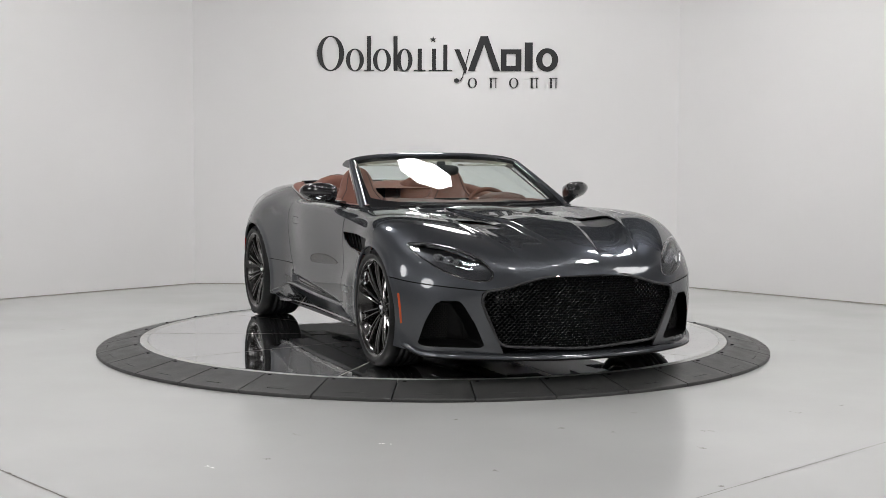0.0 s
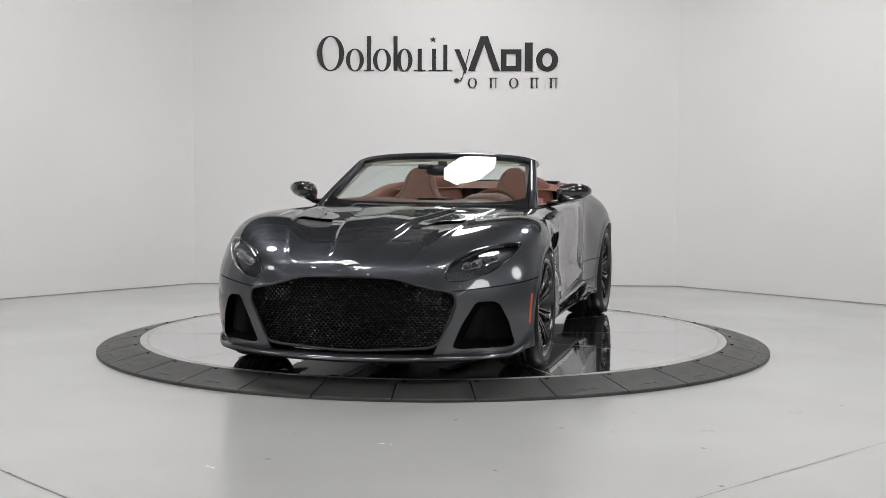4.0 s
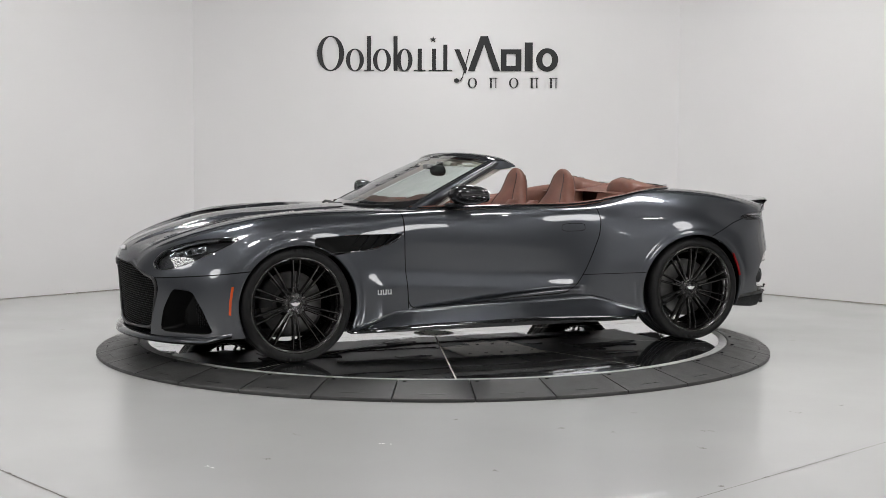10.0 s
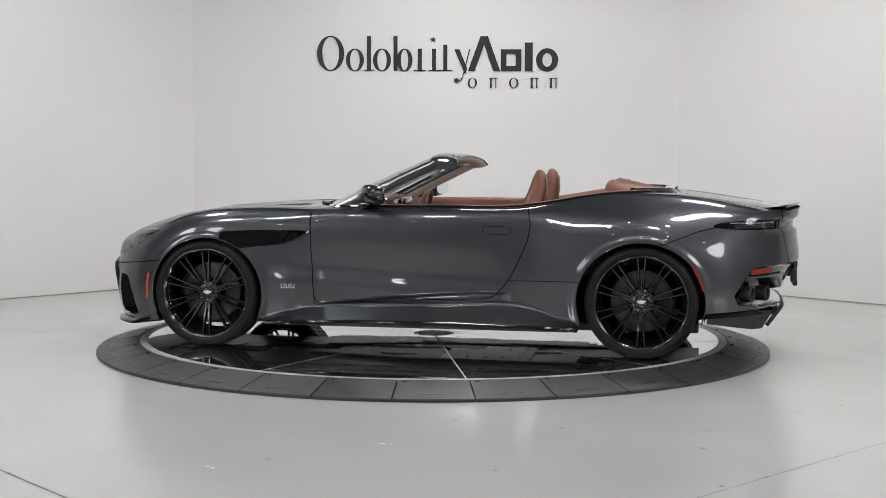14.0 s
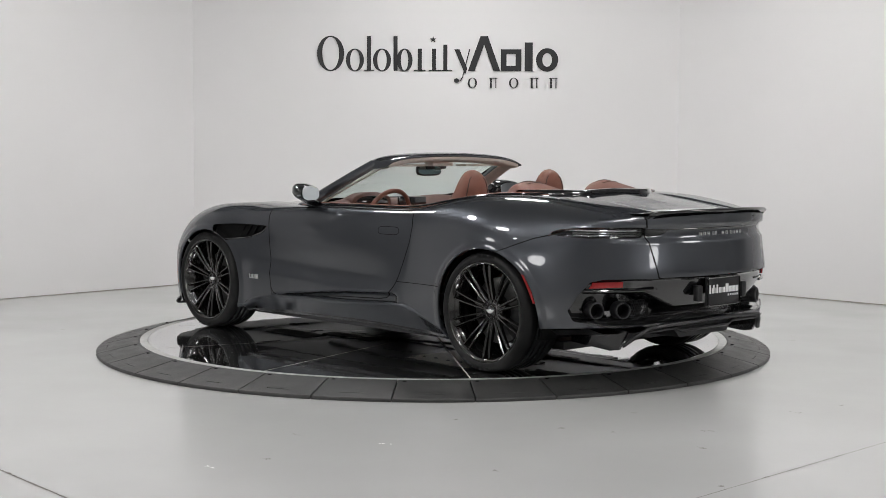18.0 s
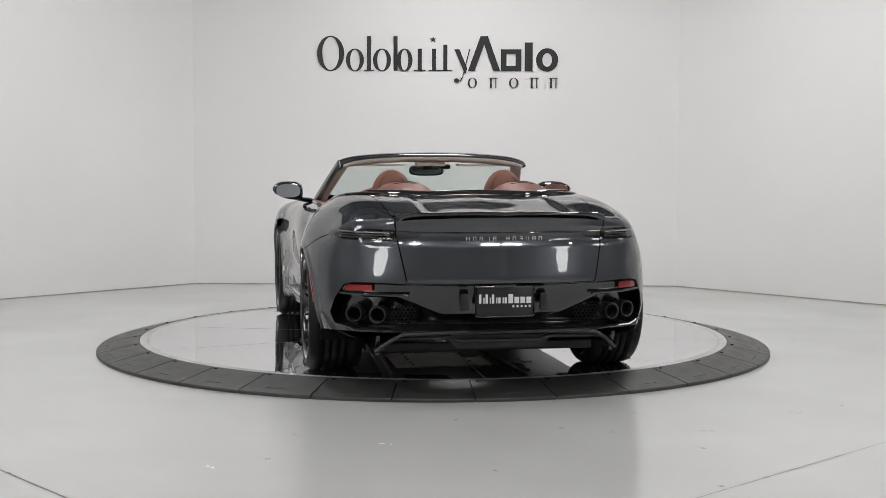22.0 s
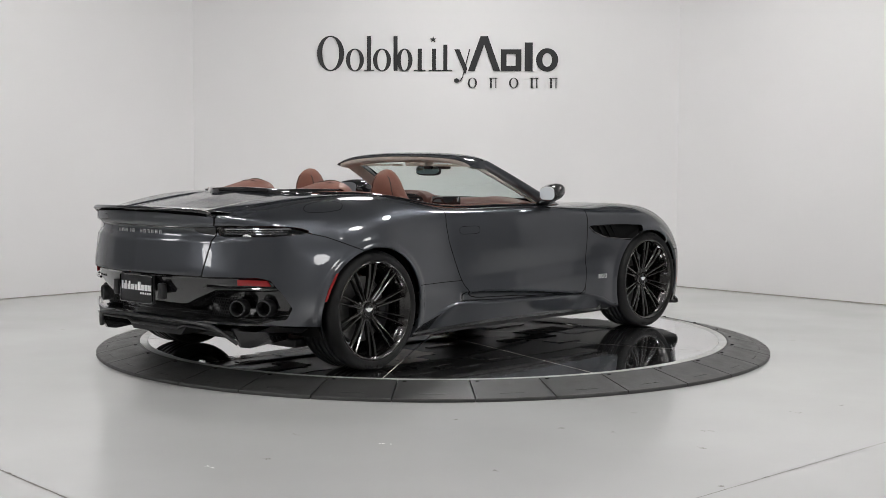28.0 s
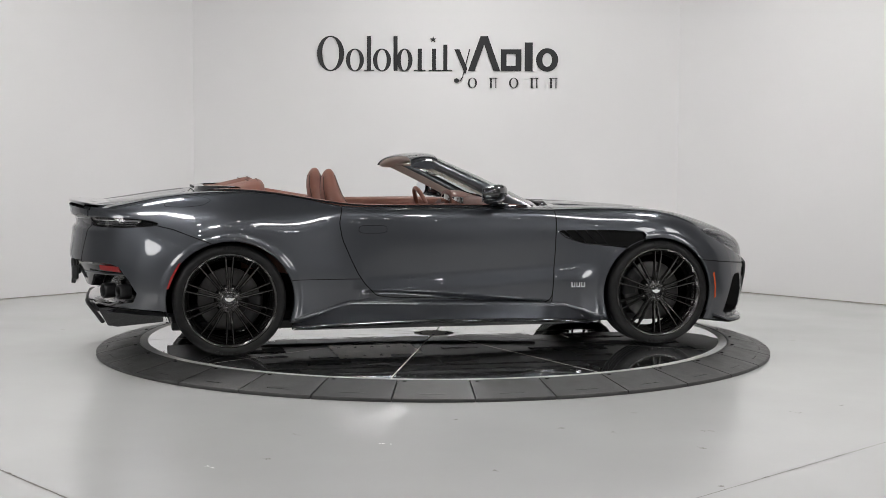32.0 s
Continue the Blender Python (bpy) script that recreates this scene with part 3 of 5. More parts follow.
def skin():
    lines = [LINE_A, LINE_B, LINE_C, LINE_D, LINE_E, LINE_F, LINE_G, LINE_H]
    s1 = np.linspace(0, STATION[12], 330)
    u1 = np.concatenate([np.linspace(0, ACROSS[4], 72)[:-1], np.linspace(ACROSS[4], ACROSS[7], 84)])
    P1 = sweep(s1, u1, lines)
    # the tail below the deck's edge
    s2 = np.linspace(STATION[12], STATION[14], 46)
    u2 = np.linspace(0, ACROSS[4], 72)
    lo = [LINE_A, LINE_B, LINE_C, LINE_D, LINE_E, LINE_F + [(-2.37, 0, .935)]]
    P2 = sweep(s2, u2, lo)
    s3 = np.linspace(STATION[12], STATION[13], 26)
    u3 = np.linspace(ACROSS[4], ACROSS[7], 84)
    P3 = sweep(s3, u3, [L[:14] for L in lines])
    P1[-1, :, 1] = 0
    P3[-1, :, 1] = 0
    P2[:, -1, 1] = 0
    V, F = [], []
    for P in (P1, P2, P3):
        F += grid_faces(P.shape[0], P.shape[1], sum(len(v) for v in V))
        V.append(P.reshape(-1, 3))
    V = np.vstack(V)
    x, y, z = V.T
    # creases of the bonnet: a raised middle panel and two scooped flanks
    front = smooth_step(x, .80, 1.08) * (1 - smooth_step(x, 2.12, 2.25)) * (z > .6)
    c1 = np.interp(x, [1.03, 1.46, 1.85, 2.0, 2.25], [.285, .22, .175, .14, .10])
    c2 = np.interp(x, [1.0, 1.45, 1.70, 1.96, 2.15, 2.25], [.62, .56, .51, .44, .375, .30])
    V[:, 2] -= front * .019 * (1 - .5 * smooth_step(x, 1.8, 2.1)) * smooth_step(y, c1 - .006, c1 + .020) * (1 - smooth_step(y, c2 - .13, c2 - .005))
    V[:, 2] += front * .005 * np.exp(-((y - c2) / .016) ** 2)
    # deck valley towards the middle of the tail
    back = (1 - smooth_step(x, -1.75, -1.45)) * smooth_step(x, -2.40, -2.2) * (z > .88)
    V[:, 2] -= back * .010 * (1 - smooth_step(y, .36, .42))
    # tail panel: hollow under the deck's edge
    tail = (1 - smooth_step(x, -2.2, -2.1)) * (z < .91)
    band = (1 - smooth_step(z, .848, .862)) * smooth_step(z, .776, .802)
    V[:, 0] += tail * (.024 * band + .014 * np.exp(-((z - .80) / .09) ** 2))
    # raised lips round the wheel arches
    arch = np.min([np.hypot((x - c) / a, (z - HUB_Z) / b) * .375 - .375 for c, a, b in ARCHES], axis=0)
    V[:, 1] += .006 * (1 - smooth_step(arch, .018, .042)) * (y > .6)
    # fuller flank behind the door
    V[:, 1] += .012 * np.exp(-((x + .93) / .20) ** 2 - ((z - .75) / .12) ** 2) * (y > .7)
    # lower door: a flare below the hollow, a dark channel under its edge, and a skirt that tucks in below the sill's ridge
    low = z < .75
    run = smooth_step(x, -.64, -.46) * (1 - smooth_step(x, .84, 1.02)) * (y > .6)
    V[:, 1] += low * .024 * smooth_step(.51 + .055 * x - z, 0, .125) * run
    edge = np.interp(x, [-.5, -.35, -.09, .19, .32, .68], [.399, .396, .378, .354, .339, .303])
    V[:, 1] -= low * .036 * smooth_step(edge - z, -.003, .030) * smooth_step(x, -.60, -.52) * (1 - smooth_step(x, .55, .70)) * (y > .6)
    V[:, 1] -= low * .11 * smooth_step(sill_ridge(x) - z, .004, .10) * smooth_step(x, -1.06, -1.02) * (1 - smooth_step(x, 1.04, 1.08)) * (y > .6)
    # weld by rounding
    key = {}
    back_to = []
    W = []
    for v in V:
        k = tuple(np.round(v, 4))
        if k not in key:
            key[k] = len(W)
            W.append(v)
        back_to.append(key[k])
    G = []
    for f in F:
        g = []
        for i in f:
            if back_to[i] not in g:
                g.append(back_to[i])
        if len(g) > 2:
            G.append(tuple(g[::-1]))
    return np.array(W), G


SKIN_V, SKIN_F = skin()
SKIN_N = vertex_normals(SKIN_V, SKIN_F)
if (SKIN_N[:, 1] * (SKIN_V[:, 1] > .8)).sum() < 0:
    SKIN_F = [f[::-1] for f in SKIN_F]
    SKIN_N = -SKIN_N

# outlines that cut the skin
HEADLAMP = rounded([(.885, .757), (.868, .700), (.765, .605), (.640, .556), (.550, .556), (.518, .592), (.562, .680), (.660, .732), (.80, .762)], 6, .4)
INTAKE = rounded([(.874, .186), (.846, .330), (.805, .428), (.775, .448), (.690, .449), (.622, .33), (.560, .188)], 6, .18)
SIDE_VENT = rounded([(1.30, .752), (1.05, .766), (.715, .764), (.768, .728), (.850, .690), (.93, .672), (1.08, .657), (1.19, .640), (1.30, .62)], 5, .12)
TAIL_LAMP = rounded([(.878, .822), (.850, .846), (.80, .857), (.575, .858), (.560, .842), (.570, .798), (.80, .797), (.868, .805)], 5, .2)
LID_WEDGE = rounded([(.60, .850), (.47, .846), (.415, .838), (.47, .815), (.60, .798)], 4, .2)
REAR_MASK = rounded([(-.2, .577), (.765, .577), (.820, .560), (.862, .48), (.884, .40), (.862, .340), (.78, .325), (.60, .318), (-.2, .318)], 5, .12)
DOOR = rounded([(.708, 1.2), (.702, .80), (.698, .62), (.674, .292), (.32, .303), (.0, .331), (-.40, .346), (-.475, .358), (-.548, .43), (-.595, .50), (-.64, .592), (-.695, .72), (-.712, .82), (-.69, .92), (-.69, 1.2)], 5, .22)
HOOD_VENT = rounded([(1.48, .535), (1.39, .46), (1.42, .355), (1.742, .262), (1.715, .50)], 6, .22)
COCKPIT = rounded([(.80, -.3), (.80, .3), (.60, .775), (.1, .800), (-.72, .785), (-1.10, .755), (-1.42, .62), (-1.53, .3), (-1.53, -.3)], 6, .3)
FUEL = rounded([(-1.50, .795), (-1.55, .835), (-1.66, .828), (-1.80, .795), (-1.75, .748), (-1.58, .742)], 5, .3)


def f_arch(V):
    return np.min([np.hypot((V[:, 0] - c) / a, (V[:, 2] - HUB_Z) / b) - 1 for c, a, b in ARCHES], axis=0) * .385


def f_head(V):
    d = inside(V[:, 1:3], HEADLAMP)
    return np.where(V[:, 0] > 1.55, d, -1)


def f_intake(V):
    return np.where(V[:, 0] > 1.75, inside(V[:, 1:3], INTAKE), -1)


def f_vent(V):
    return np.where((V[:, 1] > .5) & (V[:, 0] < 1.5) & (V[:, 0] > .5), inside(V[:, [0, 2]], SIDE_VENT), -1)


def f_tail_lamp(V):
    return np.where(V[:, 0] < -1.6, inside(V[:, 1:3], TAIL_LAMP), -1)


def f_wedge(V):
    return np.where(V[:, 0] < -1.6, inside(V[:, 1:3], LID_WEDGE), -1)


def f_rear_mask(V):
    return np.where(V[:, 0] < -1.85, inside(V[:, 1:3], REAR_MASK), -1)


def f_door(V):
    return np.where(V[:, 1] > .5, inside(V[:, [0, 2]], DOOR), -1)


def f_hood_vent(V):
    return np.where(V[:, 2] > .6, inside(V[:, :2], HOOD_VENT), -1)


def f_cockpit(V):
    return np.where(V[:, 2] > .85, inside(V[:, :2], COCKPIT), -1)


def f_fuel(V):
    return np.where(V[:, 2] > .6, inside(V[:, :2], FUEL), -1)


def f_front_bumper(V):
    return np.where(V[:, 0] > 1.5, .505 + (2.215 - V[:, 0]) * .112 - V[:, 2], -1)


def f_front(V):
    edge = .705 - np.clip(.80 - V[:, 2], 0, .5) * .06
    return np.where(V[:, 1] < .76, V[:, 0] - .55, V[:, 0] - edge)


def f_trunk(V):
    wide = .512 + np.clip(V[:, 2] - .585, 0, .25) * .20 + np.clip(V[:, 0] + 2.35, 0, .8) * .06 * (V[:, 2] > .87)
    return np.minimum(np.minimum(wide - V[:, 1], V[:, 2] - .577), -1.60 - .10 * (V[:, 1] / .6) ** 2 - V[:, 0])


def f_rear_bumper(V):
    line = np.interp(-V[:, 0], [1.5, 1.56, 1.74, 1.88, 2.2], [.70, .722, .790, .823, .823])
    return np.where(V[:, 0] < -1.5, line - V[:, 2], -1)


HANDLE = rounded([(-.412, .803), (-.588, .803), (-.588, .757), (-.412, .757)], 6, .3)


def f_handle(V):
    return np.where(V[:, 1] > .5, inside(V[:, [0, 2]], HANDLE), -1)


def f_skirt(V):
    return np.where(V[:, 0] > -1.4, .466 - (V[:, 0] + .56) * .012 - V[:, 2], -1)


GAP = 0.0032


def keep(mesh, *fields):
    V, F = mesh
    for f in fields:
        V, F = clip(V, F, f)
    return V, F


def minus(f, g=GAP):
    return lambda V: -f(V) - g


def plus(f, g=GAP):
    return lambda V: f(V) - g


def skin_part(name, mesh, mat, label="", thick=0, parent=CAR, mirror=True, one_side=0):
    V, F = mesh
    if mirror:
        V, F = both(V, F)
    elif one_side < 0:
        V, F = V * np.array([1, -1, 1]), [f[::-1] for f in F]
    ob = mesh_object(name, V, F, mat, parent, label, weld=True)
    if thick:
        sol = ob.modifiers.new("thickness", "SOLIDIFY")
        sol.thickness, sol.offset = thick, -1
        sol.use_even_offset = False
    return ob


def sunk(mesh, depth):
    """The same piece of skin, set back along the skin's normal."""
    V, F = mesh
    return V - vertex_normals(V, F) * depth, F


def near_mean(d, values):
    """The mean of the nearest few values, weighted by nearness."""
    k = np.argpartition(d, 6)[:6]
    w = 1 / (d[k] + 1e-6)
    return float((values[k] * w).sum() / w.sum())


def side_y(x, z):
    d = (SKIN_V[:, 0] - x) ** 2 + (SKIN_V[:, 2] - z) ** 2 + 10 * (SKIN_V[:, 1] < .6)
    return near_mean(d, SKIN_V[:, 1])


def build_body():
    full = (SKIN_V, SKIN_F)
    body = keep(full, f_arch, minus(f_cockpit, 0), minus(f_head, 0), minus(f_intake, 0), minus(f_vent, 0), minus(f_tail_lamp, 0), minus(f_rear_mask, 0), minus(f_hood_vent, 0))
    front = keep(body, plus(f_front), minus(f_door))
    bumper = keep(front, plus(f_front_bumper))
    bonnet = keep(front, minus(f_front_bumper))
    skin_part("bonnet", bonnet, PAINT, "dark grey clamshell bonnet with creases and vents")
    for q in (1, -1):
        skin_part("front_bumper", bumper, PAINT, mirror=False, one_side=q)
    door = keep(body, plus(f_door))
    handle = keep(door, plus(f_handle, .0))
    door = keep(door, minus(f_handle, .0028))
    rear = keep(body, minus(f_front), minus(f_door))
    trunk = keep(rear, plus(f_trunk, .004))
    rear = keep(rear, minus(f_trunk, .004))
    rbump = keep(rear, plus(f_rear_bumper))
    whole = keep(rear, minus(f_rear_bumper), minus(f_skirt, .0022))
    quarter = keep(rear, minus(f_rear_bumper), minus(f_fuel))
    skirt = keep(quarter, plus(f_skirt, .0022))
    quarter = keep(quarter, minus(f_skirt, .0022))
    skin_part("trunk_lid", trunk, PAINT)
    skin_part("rear_bumper", rbump, PAINT)
    for s in (1, -1):
        d = skin_part("door", door, PAINT, mirror=False, one_side=s)
        skin_part("door_handle", handle, PAINT, parent=d, mirror=False, one_side=s)
        skin_part("rear_quarter", quarter if s < 0 else whole, PAINT, mirror=False, one_side=s)
        skin_part("lower_quarter", skirt, PAINT, mirror=False, one_side=s)
    cap = keep(body, f_fuel)
    skin_part("fuel_flap", cap, PAINT, mirror=False, one_side=-1)
    # black shell behind all gaps
    shell = keep(full, f_arch, minus(f_cockpit, .0), minus(f_intake, .01), minus(f_vent, .01), minus(f_rear_mask, .01), minus(f_head, .01), minus(f_tail_lamp, .01), minus(f_hood_vent, .01))
    V, F = shell
    W = np.array(V)
    W -= vertex_normals(V, F) * 0.011
    W[:, 1] = np.maximum(W[:, 1], 0)
    skin_part("inner_shell", (W, F), DARK, thick=0)
    # wheel arch lips: a strip that turns inwards
    for xc, rx, rz in ARCHES:
        for s in (1, -1):
            pts = []
            for k in range(61):
                a = radians(-21 + 222 * k / 60)
                x, z = xc + rx * math.cos(a), HUB_Z + rz * math.sin(a)
                near = np.argmin((SKIN_V[:, 0] - x) ** 2 + (SKIN_V[:, 2] - z) ** 2 + 10 * (SKIN_V[:, 1] < .7))
                pts.append((x, SKIN_V[near, 1], z))
            V, F = [], []
            ys = np.convolve(np.pad([p[1] for p in pts], 4, mode="edge"), np.ones(9) / 9, mode="valid")
            for (x, _, z), y in zip(pts, ys):
                for d, o in ((0.0, 0.0), (.003, -.0005), (.007, -.005), (.008, -.014)):
                    V.append((x - (x - xc) / rx * d, s * (y + o), z - (z - HUB_Z) / rz * d))
            F = [(i * 4 + q, i * 4 + q + 1, i * 4 + q + 5, i * 4 + q + 4) for i in range(60) for q in range(3)]
            mesh_object("arch_lip", V, F, PAINT, CAR)
            # liner
            lV, lF = lathe([(.0, -.36), (1.03, -.36), (1.03, -.04), (1.025, -.022)], 48, radians(-20), radians(200))
            lV = [(p * rx, q, r * rz) for p, q, r in lV]
            o = mesh_object("arch_liner", [(xc + a, s * (.93 + b), HUB_Z + c) for a, b, c in lV], lF, DARK, CAR)


def nose_x(y, z):
    d = (SKIN_V[:, 1] - y) ** 2 + (SKIN_V[:, 2] - z) ** 2 + 10 * (SKIN_V[:, 0] < 1.6)
    return near_mean(d, SKIN_V[:, 0])


def build_front():
    # grille: honeycomb in a frame
    out = [(0, .588), (.245, .585), (.345, .560), (.455, .527), (.572, .508), (.594, .47), (.592, .43), (.50, .222), (.455, .197), (0, .172)]
    ring = [(a, b) for a, b in out] + [(-a, b) for a, b in out[-2:0:-1]]
    ring = rounded(ring, 4, .25)

    def gx(y, z):
        return 2.262 - .24 * y * y - .03 * np.clip((.5 - z) / .3, 0, 1)

    bm = bmesh.new()
    tube(bm, [(gx(a, b) + .004, a, b) for a, b in ring], .009, 8, closed=True)
    part("grille_frame", bm, SATIN, CAR, "satin black grille surround", smooth=True)
    V, F = [], []
    p = .0265
    for i in range(-26, 27):
        for j in range(-1, 30):
            y, z = i * p, .16 + j * p * .866 * .62
            y += (j % 2) * p / 2
            if inside(np.array([[y, z]]), ring)[0] < .004:
                continue
            b = len(V)
            for r, back in ((.60, .0), (.44, .002), (.40, .022)):
                for k in range(6):
                    a = math.pi / 6 + k * math.pi / 3
                    yy, zz = y + p * r * math.cos(a) * .98, z + p * r * .64 * math.sin(a)
                    V.append((gx(yy, zz) - .012 - back, yy, zz))
            for q in (0, 6):
                for k in range(6):
                    F.append((b + q + k, b + q + (k + 1) % 6, b + q + 6 + (k + 1) % 6, b + q + 6 + k))
    tagged(mesh_object("grille_mesh", V, F, HONEY, CAR, "gloss black honeycomb grille mesh", smooth=False), kind="stuff")
    V = [(gx(a, b) - .075, a, b) for a, b in ring] + [(gx(a, b) + .0, a * 1.01, (b - .38) * 1.02 + .38) for a, b in ring]
    n = len(ring)
    F = [tuple(range(n))] + [(k, (k + 1) % n, n + (k + 1) % n, n + k) for k in range(n)]
    mesh_object("grille_backing", V, F, DARK, CAR, smooth=False)
    # pale cooler cores behind the mesh, parking sensors
    for y in (-.44, .44):
        bm = bmesh.new()
        for k in range(9):
            box(bm, (2.145, y - .07, .440 + k * .009), (2.165, y + .07, .447 + k * .009))
        tagged(part("cooler_core", bm, WHITE, CAR, "pale finned cooler core behind the grille"), kind="stuff")
    for y in (-.33, .33):
        sV, sF = lathe([(0, .012), (.008, .011), (.012, 0)], 14)
        o = mesh_object("parking_sensor", sV, sF, SATIN, CAR)
        o.matrix_local = pose(gx(y, .55) - .006, y, .545, 0, 0, -90)
    # splitter: a blade round the lower edge
    plan = [(2.288, 0), (2.272, .2), (2.222, .42), (2.142, .62), (2.050, .765), (1.945, .865), (1.86, .915), (1.80, .932)]
    pl = spline(np.arange(8), plan, np.linspace(0, 7, 40))
    for nm, mat, prof, lab in (("front_splitter", GRILLE, ((-.40, .120), (-.012, .114), (.002, .120), (.002, .127)), "black blade along the lower front edge"), ("front_chin", PAINT, ((.002, .127), (.002, .136), (-.005, .145), (-.03, .153), (-.06, .159), (-.090, .165)), "dark grey lower bumper lip")):
        V = []
        k = len(prof)
        for x, y in pl:
            up = .012 * (y / .94) ** 2 + .05 * max(0, (y - .84) / .1) ** 2
            n2 = Vector((1, .25 + max(0, y - .5) * 2.0)).normalized()
            for d, z in prof:
                q = d if d > -.3 else d * (1 - .5 * y / .94)
                V.append((x + q * n2.x, max(y + q * n2.y * (y > .02), 0), z + up))
        F = [(i * k + q, i * k + q + 1, (i + 1) * k + q + 1, (i + 1) * k + q) for i in range(39) for q in range(k - 1)]
        V, F = both(np.array(V), F)
        mesh_object(nm, V, F, mat, CAR, lab, weld=True)
    # lower intakes: ducts with mesh at their backs
    for s in (1, -1):
        c = INTAKE.mean(0)
        V, F = [], []
        n = len(INTAKE)
        for depth, k in ((0, 1.0), (.03, .97), (.13, .80)):
            for a, b in INTAKE:
                near = np.argmin((SKIN_V[:, 1] - a) ** 2 + (SKIN_V[:, 2] - b) ** 2 + 10 * (SKIN_V[:, 0] < 1.7))
                x = SKIN_V[near, 0]
                V.append((x - depth - .002, s * (c[0] + (a - c[0]) * k), c[1] + (b - c[1]) * k))
        for q in range(2):
            F += [(q * n + k, q * n + (k + 1) % n, (q + 1) * n + (k + 1) % n, (q + 1) * n + k) for k in range(n)]
        duct = mesh_object("intake_duct", V, F, GRILLE, CAR)
        F2 = [tuple(range(2 * n, 3 * n))]
        mesh_object("intake_backing", [v for v in V], F2, GRILLE, duct, smooth=False)
        V, F = [], []
        p = .018
        for i in range(0, 24):
            for j in range(0, 22):
                y, z = .56 + i * p + (j % 2) * p / 2, .22 + j * p * .6
                if y < .715 or inside(np.array([[(y - c[0]) / .84 + c[0], (z - c[1]) / .84 + c[1]]]), INTAKE)[0] < .006:
                    continue
                b = len(V)
                near = np.argmin((SKIN_V[:, 1] - y) ** 2 + (SKIN_V[:, 2] - z) ** 2 + 10 * (SKIN_V[:, 0] < 1.7))
                x = SKIN_V[near, 0] - .105
                for r in (.60, .42):
                    for k in range(6):
                        a = math.pi / 6 + k * math.pi / 3
                        V.append((x, s * (y + p * r * math.cos(a)), z + p * r * .66 * math.sin(a)))
                F += [(b + k, b + (k + 1) % 6, b + 6 + (k + 1) % 6, b + 6 + k) for k in range(6)]
        tagged(mesh_object("intake_mesh", V, F, HONEY, duct, smooth=False), kind="stuff")
    # headlamps
    full = (SKIN_V, SKIN_F)
    lens = keep(full, plus(f_head, .003))
    bowl = sunk(keep(full, plus(f_head, .002)), .045)
    edge = keep(full, plus(f_head, .0), lambda V: .009 - f_head(V))
    for s in (1, -1):
        lamp = skin_part("headlamp", bowl, LAMP_BOWL, mirror=False, one_side=s, thick=0)
        skin_part("bezel", edge, BLACK, parent=lamp, mirror=False, one_side=s, thick=.02)
        g = skin_part("lens", lens, LENS, "clear curved headlamp lens", parent=lamp, mirror=False, one_side=s, thick=0)
        g.visible_shadow = False
        for x, y, z in ((2.0, .655, .645), (1.925, .735, .672)):
            for dy, dz in ((-.022, -.004), (.022, .006)):
                V, F = lathe([(0, .010), (.012, .008), (.018, 0), (.021, .004), (.022, -.02)], 16)
                o = mesh_object("projector", V, F, LAMP_DARK, lamp)
                o.matrix_local = pose(nose_x(y + dy, z + dz) - .026, s * (y + dy), z + dz, 0, 0, -90)
            ring = [(nose_x(y + q, z + r) - .014, s * (y + q), z + r) for q, r in ((-.045, -.006), (-.030, .016), (-.004, .010), (.018, .026), (.045, .014), (.040, -.010), (.012, -.014), (-.012, -.024), (-.036, -.022))]
            bm = bmesh.new()
            tube(bm, ring, .0035, 6, closed=True)
            part("projector_trim", bm, LAMPW, lamp, smooth=True)
        # running light: a bright sliver along the top of the lamp
        bm = bmesh.new()
        tube(bm, [(nose_x(q, r) - .016, s * q, r) for q, r in ((.60, .668), (.66, .703), (.72, .728), (.79, .738))], .007, 8)
        part("light_guide", bm, LAMP_DARK, lamp, smooth=True)
    # nose emblem: plain winged shape
    bm = bmesh.new()
    prism(bm, [(-.075, .010), (-.03, .012), (0, .020), (.03, .012), (.075, .010), (.05, -.004), (.02, -.012), (-.02, -.012), (-.05, -.004)], 0, .006, lambda a, b, h: (b, a, h))
    e = part("nose_emblem", bm, SILVER, CAR, "small silver winged emblem")
    k = np.argmin(abs(SKIN_V[:, 2] - .660) + 5 * SKIN_V[:, 1] + 10 * (SKIN_V[:, 0] < 2))
    nx, nz = SKIN_N[k, 0], SKIN_N[k, 2]
    e.matrix_local = pose(SKIN_V[k, 0] + nx * .003, 0, SKIN_V[k, 2] + nz * .003, 0, math.degrees(math.atan2(nx, nz)), 0)
    # hood vents
    for s in (1, -1):
        W, hf = keep(full, plus(f_hood_vent, -.004))
        W = np.array(W)
        W[:, 2] -= .004 + .014 * smooth_step(1.735 - W[:, 0], .0, .30)
        hv = (W, hf)
        skin_part("bonnet_vent", hv, SATIN, "black outlet panel in the bonnet", mirror=False, one_side=s, thick=0)
        # bonnet script: bars in place of a name
        bm = bmesh.new()
        for k in range(9):
            box(bm, (-.09 + k * .02, -.008, 0), (-.078 + k * .02, .006 if k % 3 else .014, .0015))
        o = part("script_bar", bm, SILVER, CAR, "small silver script on the bonnet")
        o.matrix_local = pose(1.42, s * .66, skin_height(1.42, .66) + .003, -s * 9, 6, 4 * s)


